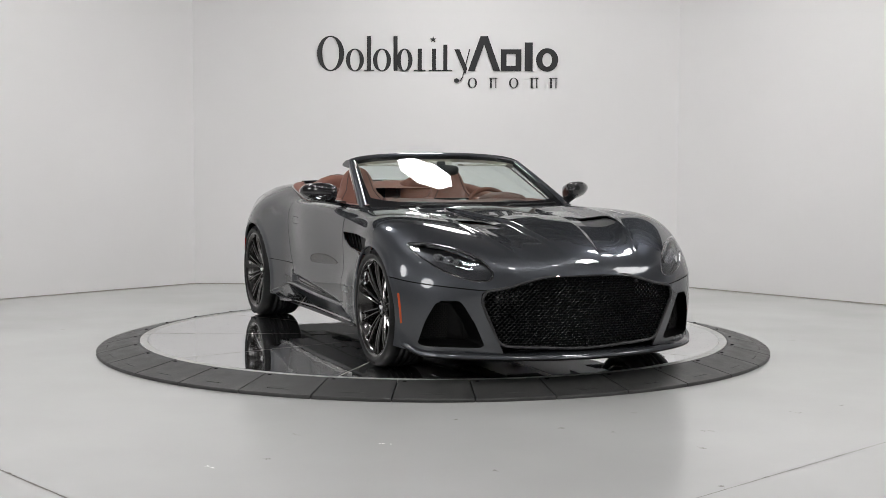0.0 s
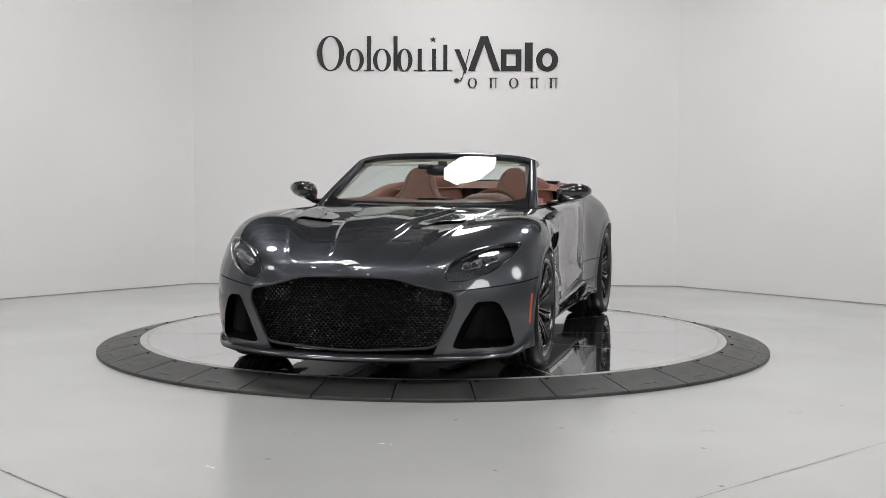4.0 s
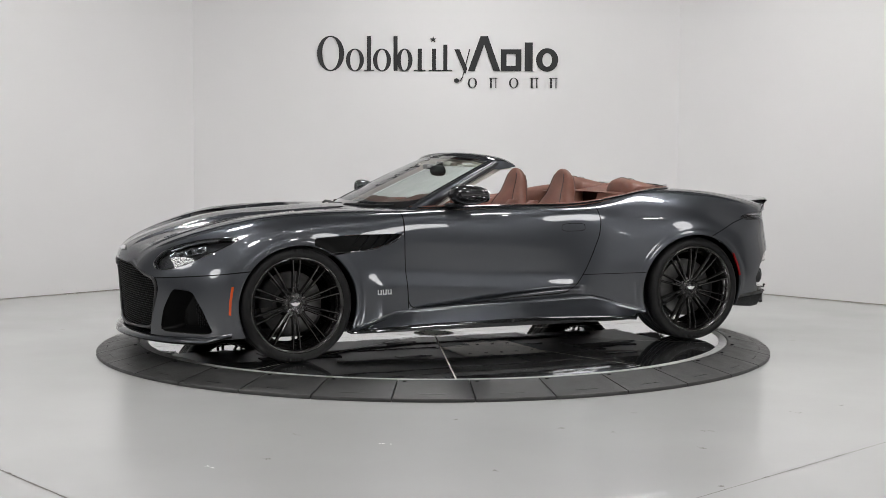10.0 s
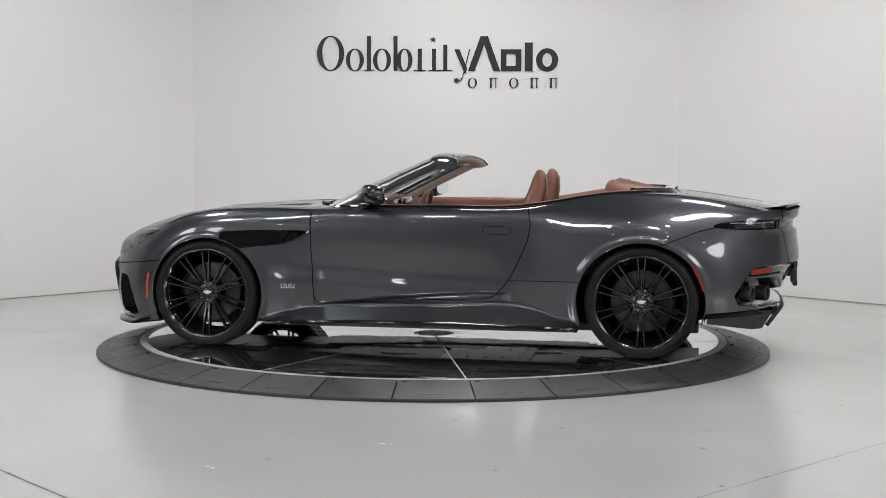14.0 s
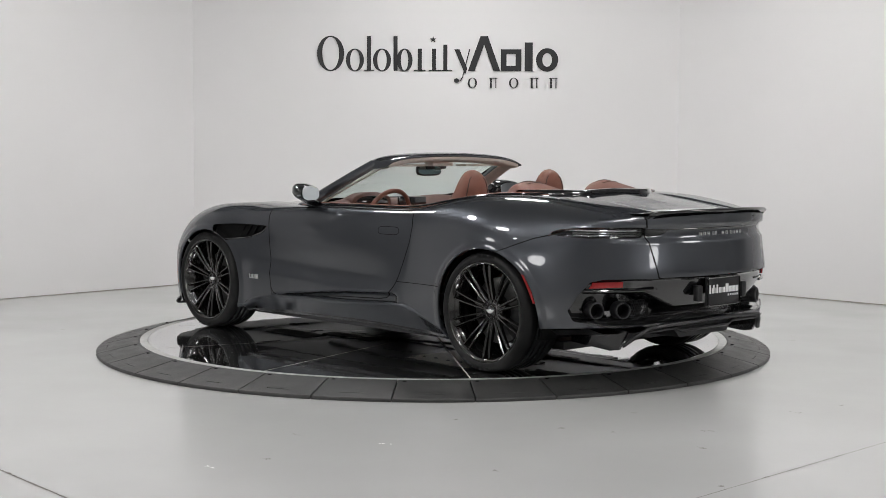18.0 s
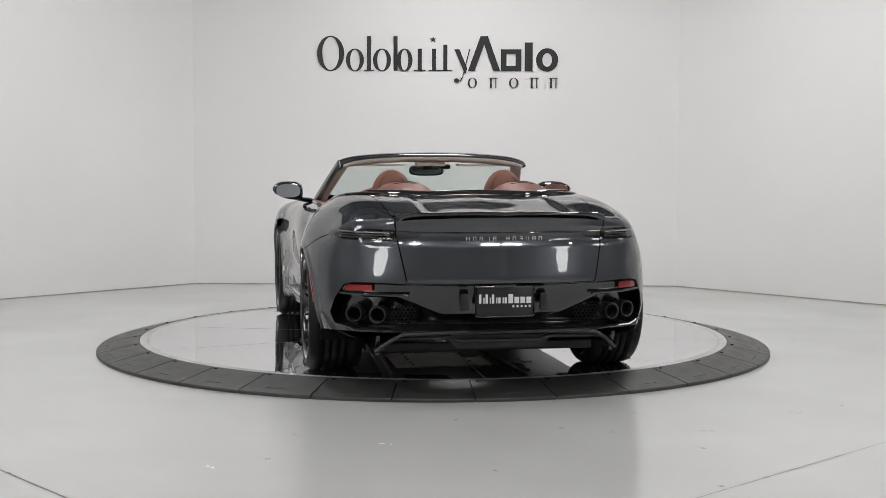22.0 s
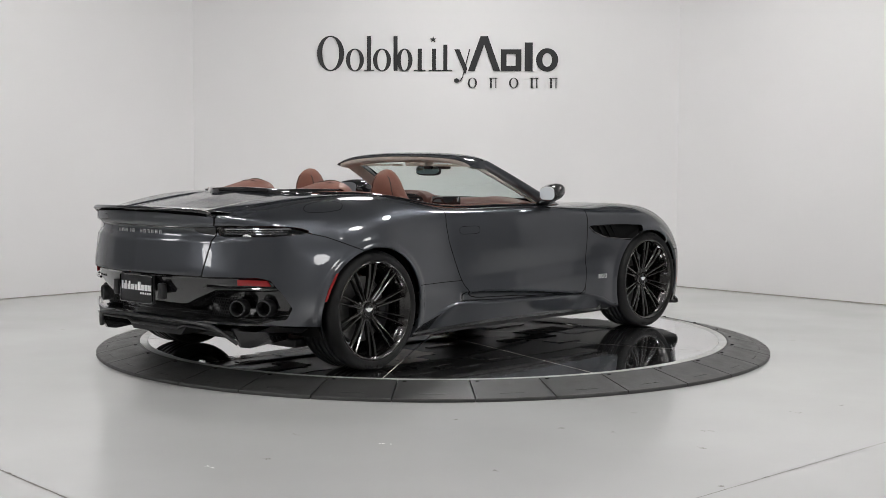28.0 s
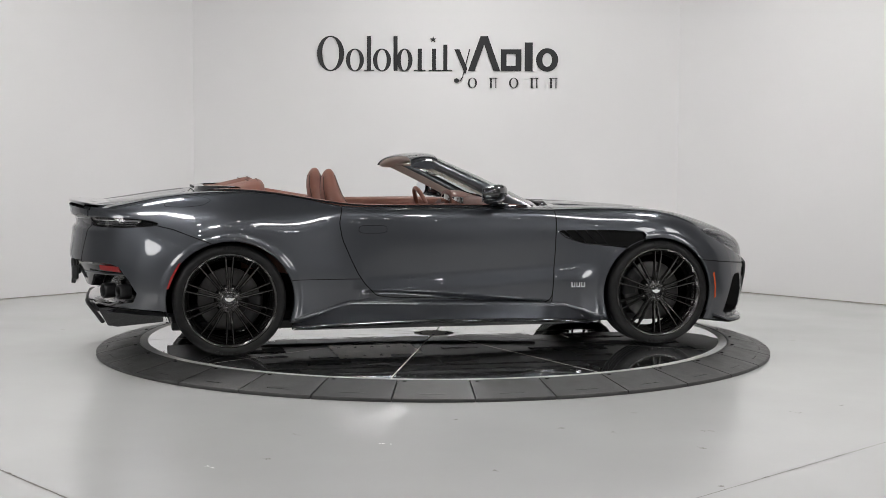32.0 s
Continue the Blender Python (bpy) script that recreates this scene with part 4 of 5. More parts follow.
def build_sides():
    full = (SKIN_V, SKIN_F)
    for s in (1, -1):
        vent = sunk(keep(full, plus(f_vent, 0)), .035)
        v = skin_part("side_vent", vent, GRILLE, "black side strake vent behind the front wheel", mirror=False, one_side=s, thick=0)
        for k in range(5):
            x = .80 + k * .07
            bm = bmesh.new()
            prism(bm, [(x - .028, .758), (x - .022, .760), (x + .055, .672), (x + .046, .672)], s * .885, s * .916)
            part("vent_slat", bm, GRILLE, v)
        bm = bmesh.new()
        tube(bm, [(1.20, s * .948, .652), (1.08, s * .948, .659), (.895, s * .940, .678), (.765, s * .930, .718), (.715, s * .924, .760)], .004, 6)
        part("vent_trim", bm, BLACK, v, smooth=True)
        # sill: a ridged skirt with a black lower blade
        V, F = [], []
        for x in np.linspace(1.03, -1.005, 60):
            zr = float(sill_ridge(x))
            yr = max(.918, side_y(x, zr) + .004)
            zb = float(np.interp(x, [-1, -.65, -.24, .47, 1], [.152, .162, .173, .168, .154]))
            h = zr - zb
            for y, z in ((yr - .17, zb - .006), (yr - .082, zb - .006), (yr - .076, zb), (yr - .071, zb + .018), (yr - .0705, zb + .020), (yr - .040, zb + .024 + .5 * (h - .034)), (yr - .007, zr - .012), (yr, zr - .001), (yr - .004, zr + .006), (yr - .018, zr + .014), (yr - .055, zr + .024)):
                V.append((x, s * y, z))
        p = 11
        F = [(i * p + q, i * p + q + 1, (i + 1) * p + q + 1, (i + 1) * p + q) for i in range(59) for q in range(p - 1)]
        ends = [tuple(range(p)), tuple(range(59 * p, 60 * p))]
        skirt = mesh_object("sill", V, [f for k, f in enumerate(F) if k % (p - 1) > 3] + ends, PAINT, CAR, "dark grey side sill")
        mesh_object("sill_blade", V, [f for k, f in enumerate(F) if k % (p - 1) <= 3], BLACK, skirt, "gloss black lower blade")
        # marker lamps
        bm = bmesh.new()
        prism(bm, [(1.790, .473), (1.803, .475), (1.816, .39), (1.818, .307), (1.806, .303), (1.803, .39)], -.012, .0025, lambda a, b, h: (a, s * (side_y(a, b) + h), b))
        part("front_marker", bm, AMBER, CAR, "amber side marker", smooth=True)
        bm = bmesh.new()
        prism(bm, [(-1.700, .588), (-1.714, .586), (-1.762, .50), (-1.786, .43), (-1.774, .430), (-1.746, .50)], -.012, .0025, lambda a, b, h: (a, s * (side_y(a, b) + h), b))
        part("rear_marker", bm, RED, CAR, "red side marker", smooth=True)
        # badge bars on the wing
        for k in range(3):
            bm = bmesh.new()
            q = s * side_y(.84, .41)
            x = .80 + k * .033
            box(bm, (x, q - .006, .394), (x + .006, q + .006, .424), .001)
            box(bm, (x + .019, q - .006, .394), (x + .025, q + .006, .424), .001)
            box(bm, (x + .006, q - .006, .394), (x + .019, q + .006, .400))
            part("wing_badge_bar", bm, SILVER, CAR, "small silver badge bar")
        # door mirror
        c = Vector((.265, s * .960, 1.002))
        rows = []
        for f, w, h, dx in ((-1, .50, .50, .050), (-.93, .78, .80, .047), (-.6, .97, 1.0, .032), (0, 1.0, .98, .008), (.5, .86, .80, -.018), (.85, .58, .50, -.036), (1.0, .26, .20, -.046)):
            rows.append((c + Vector((dx, s * f * .107, .010 * f)), (0.088 * w, 0, 0.014 * w), (0, 0, .062 * h)))
        V, F = loft(rows, 24, 2.4)
        turn, tip = (.22, .12) if s > 0 else (.34, .02)
        cut = [c.x - .060 - turn * s * (p[1] - c.y) for p in V]
        V = [(max(p[0], q), p[1], p[2]) for p, q in zip(V, cut)]
        mir = mesh_object("door_mirror", V, F, BLACK, CAR, "gloss black door mirror")
        rows = [(c + Vector((-.061 - .05 * tip - k * .003, 0, -.004)), (-.084 * turn, s * .084, 0), (.046 * tip, 0, .046)) for k in range(2)]
        V, F = loft(rows, 24, 2.8)
        mesh_object("mirror_face", V, F, MGLASS, mir, "silvered mirror glass", smooth=False)
        bm = bmesh.new()
        tube(bm, [(.27, s * .94, .958), (.30, s * .88, .940), (.36, s * .815, .928)], lambda q: .04 + .02 * q, 10, squash=.3)
        part("mirror_arm", bm, BLACK, mir, smooth=True)


def tail_x(y, z):
    d = (SKIN_V[:, 1] - abs(y)) ** 2 + (SKIN_V[:, 2] - z) ** 2 + 10 * (SKIN_V[:, 0] > -1.6)
    return near_mean(d, SKIN_V[:, 0])


def build_rear():
    full = (SKIN_V, SKIN_F)
    mask = sunk(keep(full, plus(f_rear_mask, 0)), .0)
    V, F = mask
    V = np.array(V)
    # the black insert steps in below its upper panel, deeper over the tail pipes
    low = np.interp(V[:, 1], [0, .33, .478, .56, .62], [.402, .402, .463, .497, .505])
    deep = .030 * smooth_step(f_rear_mask(V), 0, .012) + .12 * smooth_step(low - V[:, 2], -.006, .012) * smooth_step(f_rear_mask(V), .004, .02)
    V[:, 0] += deep + .002
    V[:, 1] = np.maximum(V[:, 1], 0)
    ins = skin_part("rear_insert", (V, F), BLACK, "gloss black rear bumper insert", thick=0)
    bm = bmesh.new()
    tube(bm, [(-2.275, 0, .314), (-2.215, .55, .314), (-2.12, .76, .320), (-2.065, .84, .345)], .008, 8)
    tube(bm, [(-2.275, 0, .314), (-2.215, -.55, .314), (-2.12, -.76, .320), (-2.065, -.84, .345)], .008, 8)
    part("insert_trim", bm, BLACK, ins, smooth=True)
    for s in (1, -1):
        for y, x in ((.765, -2.072), (.650, -2.165)):
            V, F = lathe([(.037, -.07), (.037, .0), (.041, .006), (.046, .003), (.048, -.006), (.048, -.07)], 32)
            o = mesh_object("tail_pipe", V, F, SATIN, CAR, "dark round exhaust tail pipe")
            o.matrix_local = pose(x, s * y, .399, 0, 0, 90 - s * 22)
            V, F = lathe([(0, -.06), (.0385, -.06)], 24)
            mesh_object("bore", V, F, DARK, o)
        V, F = [], []
        p = .022
        for i in range(7):
            for j in range(6):
                y, z = .44 + i * p + (j % 2) * p / 2, .355 + j * p * .8
                if z > .40 + (y - .44) * .5 + .03:
                    continue
                b = len(V)
                for r in (.60, .40):
                    for k in range(6):
                        a = math.pi / 6 + k * math.pi / 3
                        V.append((-2.165 - .0, s * (y + p * r * math.cos(a)), z + p * r * .8 * math.sin(a)))
                F += [(b + k, b + (k + 1) % 6, b + 6 + (k + 1) % 6, b + 6 + k) for k in range(6)]
        tagged(mesh_object("outlet_mesh", V, F, HONEY, ins, smooth=False), kind="stuff")
        # reflectors
        bm = bmesh.new()
        prism(bm, [(.800, .558), (.680, .563), (.680, .530), (.815, .524)], 0, .012, lambda a, b, h: (tail_x(a, b) + .024 - h, s * a, b), bevel=.003)
        part("rear_reflector", bm, RED, CAR, "red rear reflector", smooth=True)
        bm = bmesh.new()
        tube(bm, [(tail_x(y, .514) + .012, s * y, .512) for y in (.845, .78, .70, .60, .50)], .008, 6)
        part("reflector_blade", bm, BLACK, CAR, smooth=True)
        # tail lamps
        bowl = sunk(keep(full, plus(f_tail_lamp, 0)), .03)
        lamp = skin_part("tail_lamp", bowl, DARK, "slim smoked tail lamp", mirror=False, one_side=s, thick=0)
        lens = keep(full, plus(f_tail_lamp, .001))
        g = skin_part("lens", lens, SMOKE, parent=lamp, mirror=False, one_side=s, thick=0)
        g.visible_shadow = False
        skin_part("lid_lamp", sunk(keep(full, plus(f_wedge, 0), plus(f_trunk, .004)), -.0015), BLACK, "smoked black lamp wedge on the lid", mirror=False, one_side=s)
        for z in (.812, .826, .840):
            bm = bmesh.new()
            tube(bm, [(tail_x(y, z) + .014, s * y, z) for y in (.835, .79, .74, .69, .64, .59)], .0045, 6)
            part("light_guide", bm, LAMPW if z > .83 else LAMP_DARK, lamp, smooth=True)
    # light bar shadow line across the lid
    bm = bmesh.new()
    tube(bm, [(tail_x(y, .848) + .004, y, .846) for y in np.linspace(-.55, .55, 21)], .006, 8)
    part("lid_trim", bm, BLACK, CAR, smooth=True)
    # spoiler
    V, F = [], []
    ys = np.linspace(-.57, .57, 41)
    for y in ys:
        k = (y / .57) ** 2
        x = -2.372 + .115 * k
        e = max(0, abs(y) - .50) / .07
        up = .012 * (1 - e * e)
        for dx, dz in ((.22, .008), (.12, .010), (.04, .016 + up * .5), (-.016, .016 + up), (-.022, .008 + up), (-.012, .002 + up * .5), (.012, -.022)):
            V.append((x + dx, y, .928 - .010 * k + (dz if dx < .2 else dz + .012)))
    F = [(i * 7 + q, i * 7 + q + 1, i * 7 + q + 8, i * 7 + q + 7) for i in range(40) for q in range(6)]
    mesh_object("tail_spoiler", V, F, BLACK, CAR, "gloss black lip spoiler")
    # letters across the lid as bars
    for k in range(12):
        if k == 5:
            continue
        bm = bmesh.new()
        y = .195 - k * .0355
        x = tail_x(y, .814) - .001
        box(bm, (x - .003, y - .0085, .804), (x + .006, y - .0060, .824))
        if k not in (3, 8):
            box(bm, (x - .003, y + .0060, .804), (x + .006, y + .0085, .824))
        if k % 3:
            box(bm, (x - .003, y - .0060, .8215), (x + .006, y + .0060, .824))
        if k % 2 == 0:
            box(bm, (x - .003, y - .0060, .8125), (x + .006, y + .0060, .815))
        part("lid_letter_bar", bm, LETTER, CAR, "small silver letter bar on the lid")
    # number plate holder
    bm = bmesh.new()
    box(bm, (-2.372, -.158, .402), (-2.352, .158, .566), .006)
    pl = part("number_plate", bm, SATIN, CAR, "black dealer plate with white bars", smooth=True)
    bm = bmesh.new()
    for k in range(9):
        box(bm, (-2.3755, .128 - k * .0172, .474), (-2.3715, .140 - k * .0172 - (.006 if k % 2 else 0), .522 if k in (0, 2, 4) else .505))
    for k in range(4):
        box(bm, (-2.3755, -.043 - k * .0325, .474), (-2.3715, -.018 - k * .0325, .522 if k == 0 else .507))
    for k in range(5):
        box(bm, (-2.3755, -.050 - k * .022, .452), (-2.3715, -.040 - k * .022, .464))
    part("plate_bar", bm, WHITE, pl)
    bm = bmesh.new()
    tube(bm, [(-2.374, y, z) for y, z in rounded([(-.155, .405), (.155, .405), (.155, .563), (-.155, .563)], 3, .06)], .005, 6, closed=True)
    part("plate_frame", bm, BLACK, pl, smooth=True)
    for y in (-.215, .215):
        bm = bmesh.new()
        box(bm, (-2.368, y - .023, .435), (-2.33, y + .023, .525), .008)
        part("plate_bracket", bm, SATIN, CAR, smooth=True)
    bm = bmesh.new()
    box(bm, (-2.385, -.06, .563), (-2.345, .06, .574), .004)
    part("plate_lamp", bm, SATIN, CAR, smooth=True)
    # diffuser: a black tray with two fins and a raised wing
    for s in (1, -1):
        V, F = [], []
        for x, dz in ((-1.78, -.05), (-1.94, -.035), (-2.12, -.015), (-2.235, .0)):
            for y, z in ((0, .285), (.25, .285), (.45, .278), (.62, .270), (.76, .275), (.83, .305)):
                V.append((x + .14 * (y / .8) ** 3, s * y, z + dz))
        F = [(i * 6 + q, i * 6 + q + 1, i * 6 + q + 7, i * 6 + q + 6) for i in range(3) for q in range(5)]
        mesh_object("diffuser_tray", V, F, SATIN, CAR)
        bm = bmesh.new()
        prism(bm, [(-1.80, .195), (-2.08, .170), (-2.14, .180), (-2.20, .29), (-2.05, .29), (-1.80, .26)], s * .64, s * .66)
        part("diffuser_fin", bm, BLACK, CAR)
        bm = bmesh.new()
        tube(bm, [(-2.275, 0, .312), (-2.27, s * .40, .308), (-2.255, s * .53, .300), (-2.22, s * .59, .262), (-2.17, s * .66, .203)], .015, 8, squash=.8)
        tube(bm, [(-2.25, 0, .262), (-2.25, s * .22, .262), (-2.245, s * .27, .282), (-2.23, s * .55, .278)], .010, 8)
        part("diffuser_wing", bm, SATIN, CAR, smooth=True)
    bm = bmesh.new()
    prism(bm, [(-.30, .29), (.30, .29), (.23, .222), (-.23, .222)], -2.235, -2.0, lambda a, b, h: (h, a, b))
    part("diffuser_box", bm, SATIN, CAR)


def build_wheels():
    def wheel(width, rear):
        w = width / 2
        prof = [(.245, -w + .01), (.268, -w + .0), (.272, -w + .01), (.255, -w + .03), (.240, 0), (.252, w - .05), (.272, w - .03), (.284, w - .018), (.289, w - .008), (.286, w - .003), (.278, w - .006), (.268, w - .03), (.255, w - .055)]
        V, F = lathe(prof, 72)
        wh = mesh_object("wheel", V, F, RIM, CAR, "dark multi-spoke alloy wheel")
        V, F = lathe([(.272, w - .020), (.280, w - .005), (.287, w - .001), (.292, w - .004), (.292, w - .012)], 72)
        mesh_object("rim_lip", V, F, RIM, wh)
        R = .350
        tp = [(.286, w - .012), (.292, w - .003), (.305, w + .004), (.322, w + .003), (.336, w - .008), (.345, w - .024), (.3495, w - .042)]
        tread = []
        for q in (-.055, -.020, .020, .055):
            c = q * width / .265
            tread += [(R, c + .0065), (R - .007, c + .005), (R - .007, c - .005), (R, c - .0065)]
        mid = []
        for r, y in tread:
            mid.append((r, y))
        mid.sort(key=lambda a: -a[1])
        full = tp + mid + [(r, -y) for r, y in tp[::-1]]
        V, F = lathe(full, 96)
        mesh_object("tyre", V, F, TYRE, wh, "black low-profile tyre")
        for a0 in (84, 264):
            bm = bmesh.new()
            for i in range(5):
                a = radians(a0 + i * 5.2)
                m = Matrix.Rotation(-a, 4, "Y")
                box(bm, (.318, w + .0025, -.010), (.336, w + .0052, -.002), 0, m)
                box(bm, (.318, w + .0025, .004), (.336, w + .0052, .008), 0, m)
            part("sidewall_bar", bm, TYRE, wh, "raised bars on the tyre wall")
        # spokes: ten pairs, each pair joined by a wedge near the hub
        hub_y, rim_y = (.071 if not rear else .086), w - .020

        def face_y(r):
            t = min(max((r - .05) / .228, 0), 1)
            return hub_y + (rim_y - hub_y) * (t ** 1.3) + .012 * math.sin(math.pi * t)

        def spread(r):
            return .0095 + .0145 * min(max((r - .075) / .205, 0), 1)

        def spoke(sgn):
            V, F = [], []
            n = 9
            for i in range(n):
                t = i / (n - 1)
                r = .066 + t * .219
                off = sgn * spread(r)
                y = face_y(r)
                hw = .0084 - .0012 * t
                dep = .034 - .010 * t
                for dz, dy in ((-hw, -dep), (-hw, -.0075), (-hw * .40, 0), (hw * .40, 0), (hw, -.0075), (hw, -dep)):
                    V.append((r, y + dy, off + dz))
            p = 6
            F = [(i * p + q, i * p + (q + 1) % p, (i + 1) * p + (q + 1) % p, (i + 1) * p + q) for i in range(n - 1) for q in range(p)]
            F += [tuple(range(p)), tuple(range((n - 1) * p, n * p))]
            return V, F

        def wedge(r0, r1):
            V, n = [], 5
            for i in range(n):
                r = r0 + (r1 - r0) * i / (n - 1)
                sp = spread(r) if r > .07 else .0085 + (.07 - r) * .25
                for k in (-1, -.45, .45, 1):
                    dip = .0035 + (.010 * i / (n - 1) if abs(k) < .9 else 0)
                    V.append((r, face_y(r) - dip, k * sp))
            F = [(i * 4 + q, i * 4 + q + 1, i * 4 + q + 5, i * 4 + q + 4) for i in range(n - 1) for q in range(3)]
            b = len(V)
            V += [(r1, face_y(r1) - .035, k * spread(r1)) for k in (-1, -.45, .45, 1)]
            F += [(16 + q, 16 + q + 1, b + q + 1, b + q) for q in range(3)]
            return V, F

        def ring_of(name, V, F, n, a0, label="", mat=RIM):
            first = None
            for k in range(n):
                if first is None:
                    first = mesh_object(name, V, F, mat, wh, label, smooth=False)
                    o = first
                else:
                    o = new(name, first.data)
                    o.parent = wh
                o.rotation_euler = (0, radians(360 / n * k + a0), 0)

        for sgn in (1, -1):
            ring_of("spoke", *spoke(sgn), 10, 18)
        ring_of("spoke_web", *wedge(.045, .128), 5, 54)
        ring_of("spoke_web", *wedge(.086, .112), 5, 18)
        V, F = lathe([(.083, hub_y - .05), (.0815, hub_y - .012), (.078, hub_y - .0055), (.060, hub_y - .004), (.043, hub_y - .002), (.041, hub_y + .002)], 60)
        mesh_object("hub", V, F, RIM, wh)
        V, F = lathe([(.041, hub_y + .001), (.041, hub_y + .007), (.039, hub_y + .0095), (.0355, hub_y + .0085), (.0345, hub_y + .006)], 40)
        mesh_object("cap_ring", V, F, RIM, wh)
        V, F = lathe([(.036, hub_y + .003), (.034, hub_y + .007), (0, hub_y + .008)], 32)
        mesh_object("centre_cap", V, F, BLACK, wh)
        bm = bmesh.new()
        prism(bm, [(-.031, .010), (-.012, .010), (0, .014), (.012, .010), (.031, .010), (.018, -.004), (.006, -.010), (-.006, -.010), (-.018, -.004)], hub_y + .0075, hub_y + .011)
        part("cap_emblem", bm, WHITE, wh, "silver winged cap emblem")
        for k in range(5):
            a = radians(-18 - 72 * k)
            c, s2 = .064 * math.cos(a), .064 * math.sin(a)
            V, F = lathe([(.0185, hub_y - .006), (.018, hub_y - .001), (.0155, hub_y - .0005), (.0145, hub_y - .012)], 20)
            seat = mesh_object("lug_seat", V, F, RIM, wh)
            seat.location = (c, 0, s2)
            V, F = lathe([(.0145, hub_y - .0035), (.0095, hub_y - .0035)], 20)
            mesh_object("lug_well", V, F, DARK, seat)
            V, F = lathe([(.0098, hub_y - .012), (.0098, hub_y - .0030), (.007, hub_y - .0005), (0, hub_y - .0005)], 6)
            mesh_object("lug_nut", V, F, SATIN, seat, smooth=False)
        by = -.03 if not rear else .0
        V, F = lathe([(.09, by + .016), (.19, by + .016), (.194, by + .014), (.194, by - .014), (.09, by - .016)], 48)
        mesh_object("brake_disc", V, F, BRAKE, wh, "grey ventilated brake disc")
        V, F = lathe([(0, by + .03), (.09, by + .03), (.092, by + .01)], 32)
        mesh_object("disc_bell", V, F, DARK, wh)
        rot = Matrix.Rotation(radians(-20 if not rear else 160), 4, "Y")
        V, F = lathe([(.125, by + .048), (.165, by + .052), (.205, by + .048), (.212, by + .03), (.212, by - .05), (.125, by - .05), (.125, by + .048)], 14, radians(-26), radians(26))
        mesh_object("brake_caliper", [tuple(rot @ Vector(v)) for v in V], F, SATIN, wh, "black brake caliper")
        V, F = lathe([(.0, -w + .03), (.17, -w + .03)], 32)
        mesh_object("dust_shield", V, F, DARK, wh)
        return wh

    f = wheel(.265, False)
    f.matrix_basis = pose(AXLE_F, .8325, HUB_Z)
    copy_thing(f, pose(AXLE_F, -.8325, HUB_Z, 0, 0, 180))
    r = wheel(.305, True)
    r.matrix_basis = pose(AXLE_R, .8225, HUB_Z)
    copy_thing(r, pose(AXLE_R, -.8225, HUB_Z, 0, 0, 180))


def screen_point(a, b):
    """A point of the windscreen: a across from -1 to 1, b from the base to the top."""
    base = Vector((.835 - .24 * a * a, .757 * a, .880 + .012 * a * a))
    top = Vector((.005 - .045 * a * a, .630 * a, 1.256 - .034 * abs(a) ** 2.4 - .016 * abs(a) ** 12))
    p = base.lerp(top, b)
    k = 4 * b * (1 - b)
    return p + Vector((.006 * k, 0, .010 * k * (1 - .6 * a * a)))


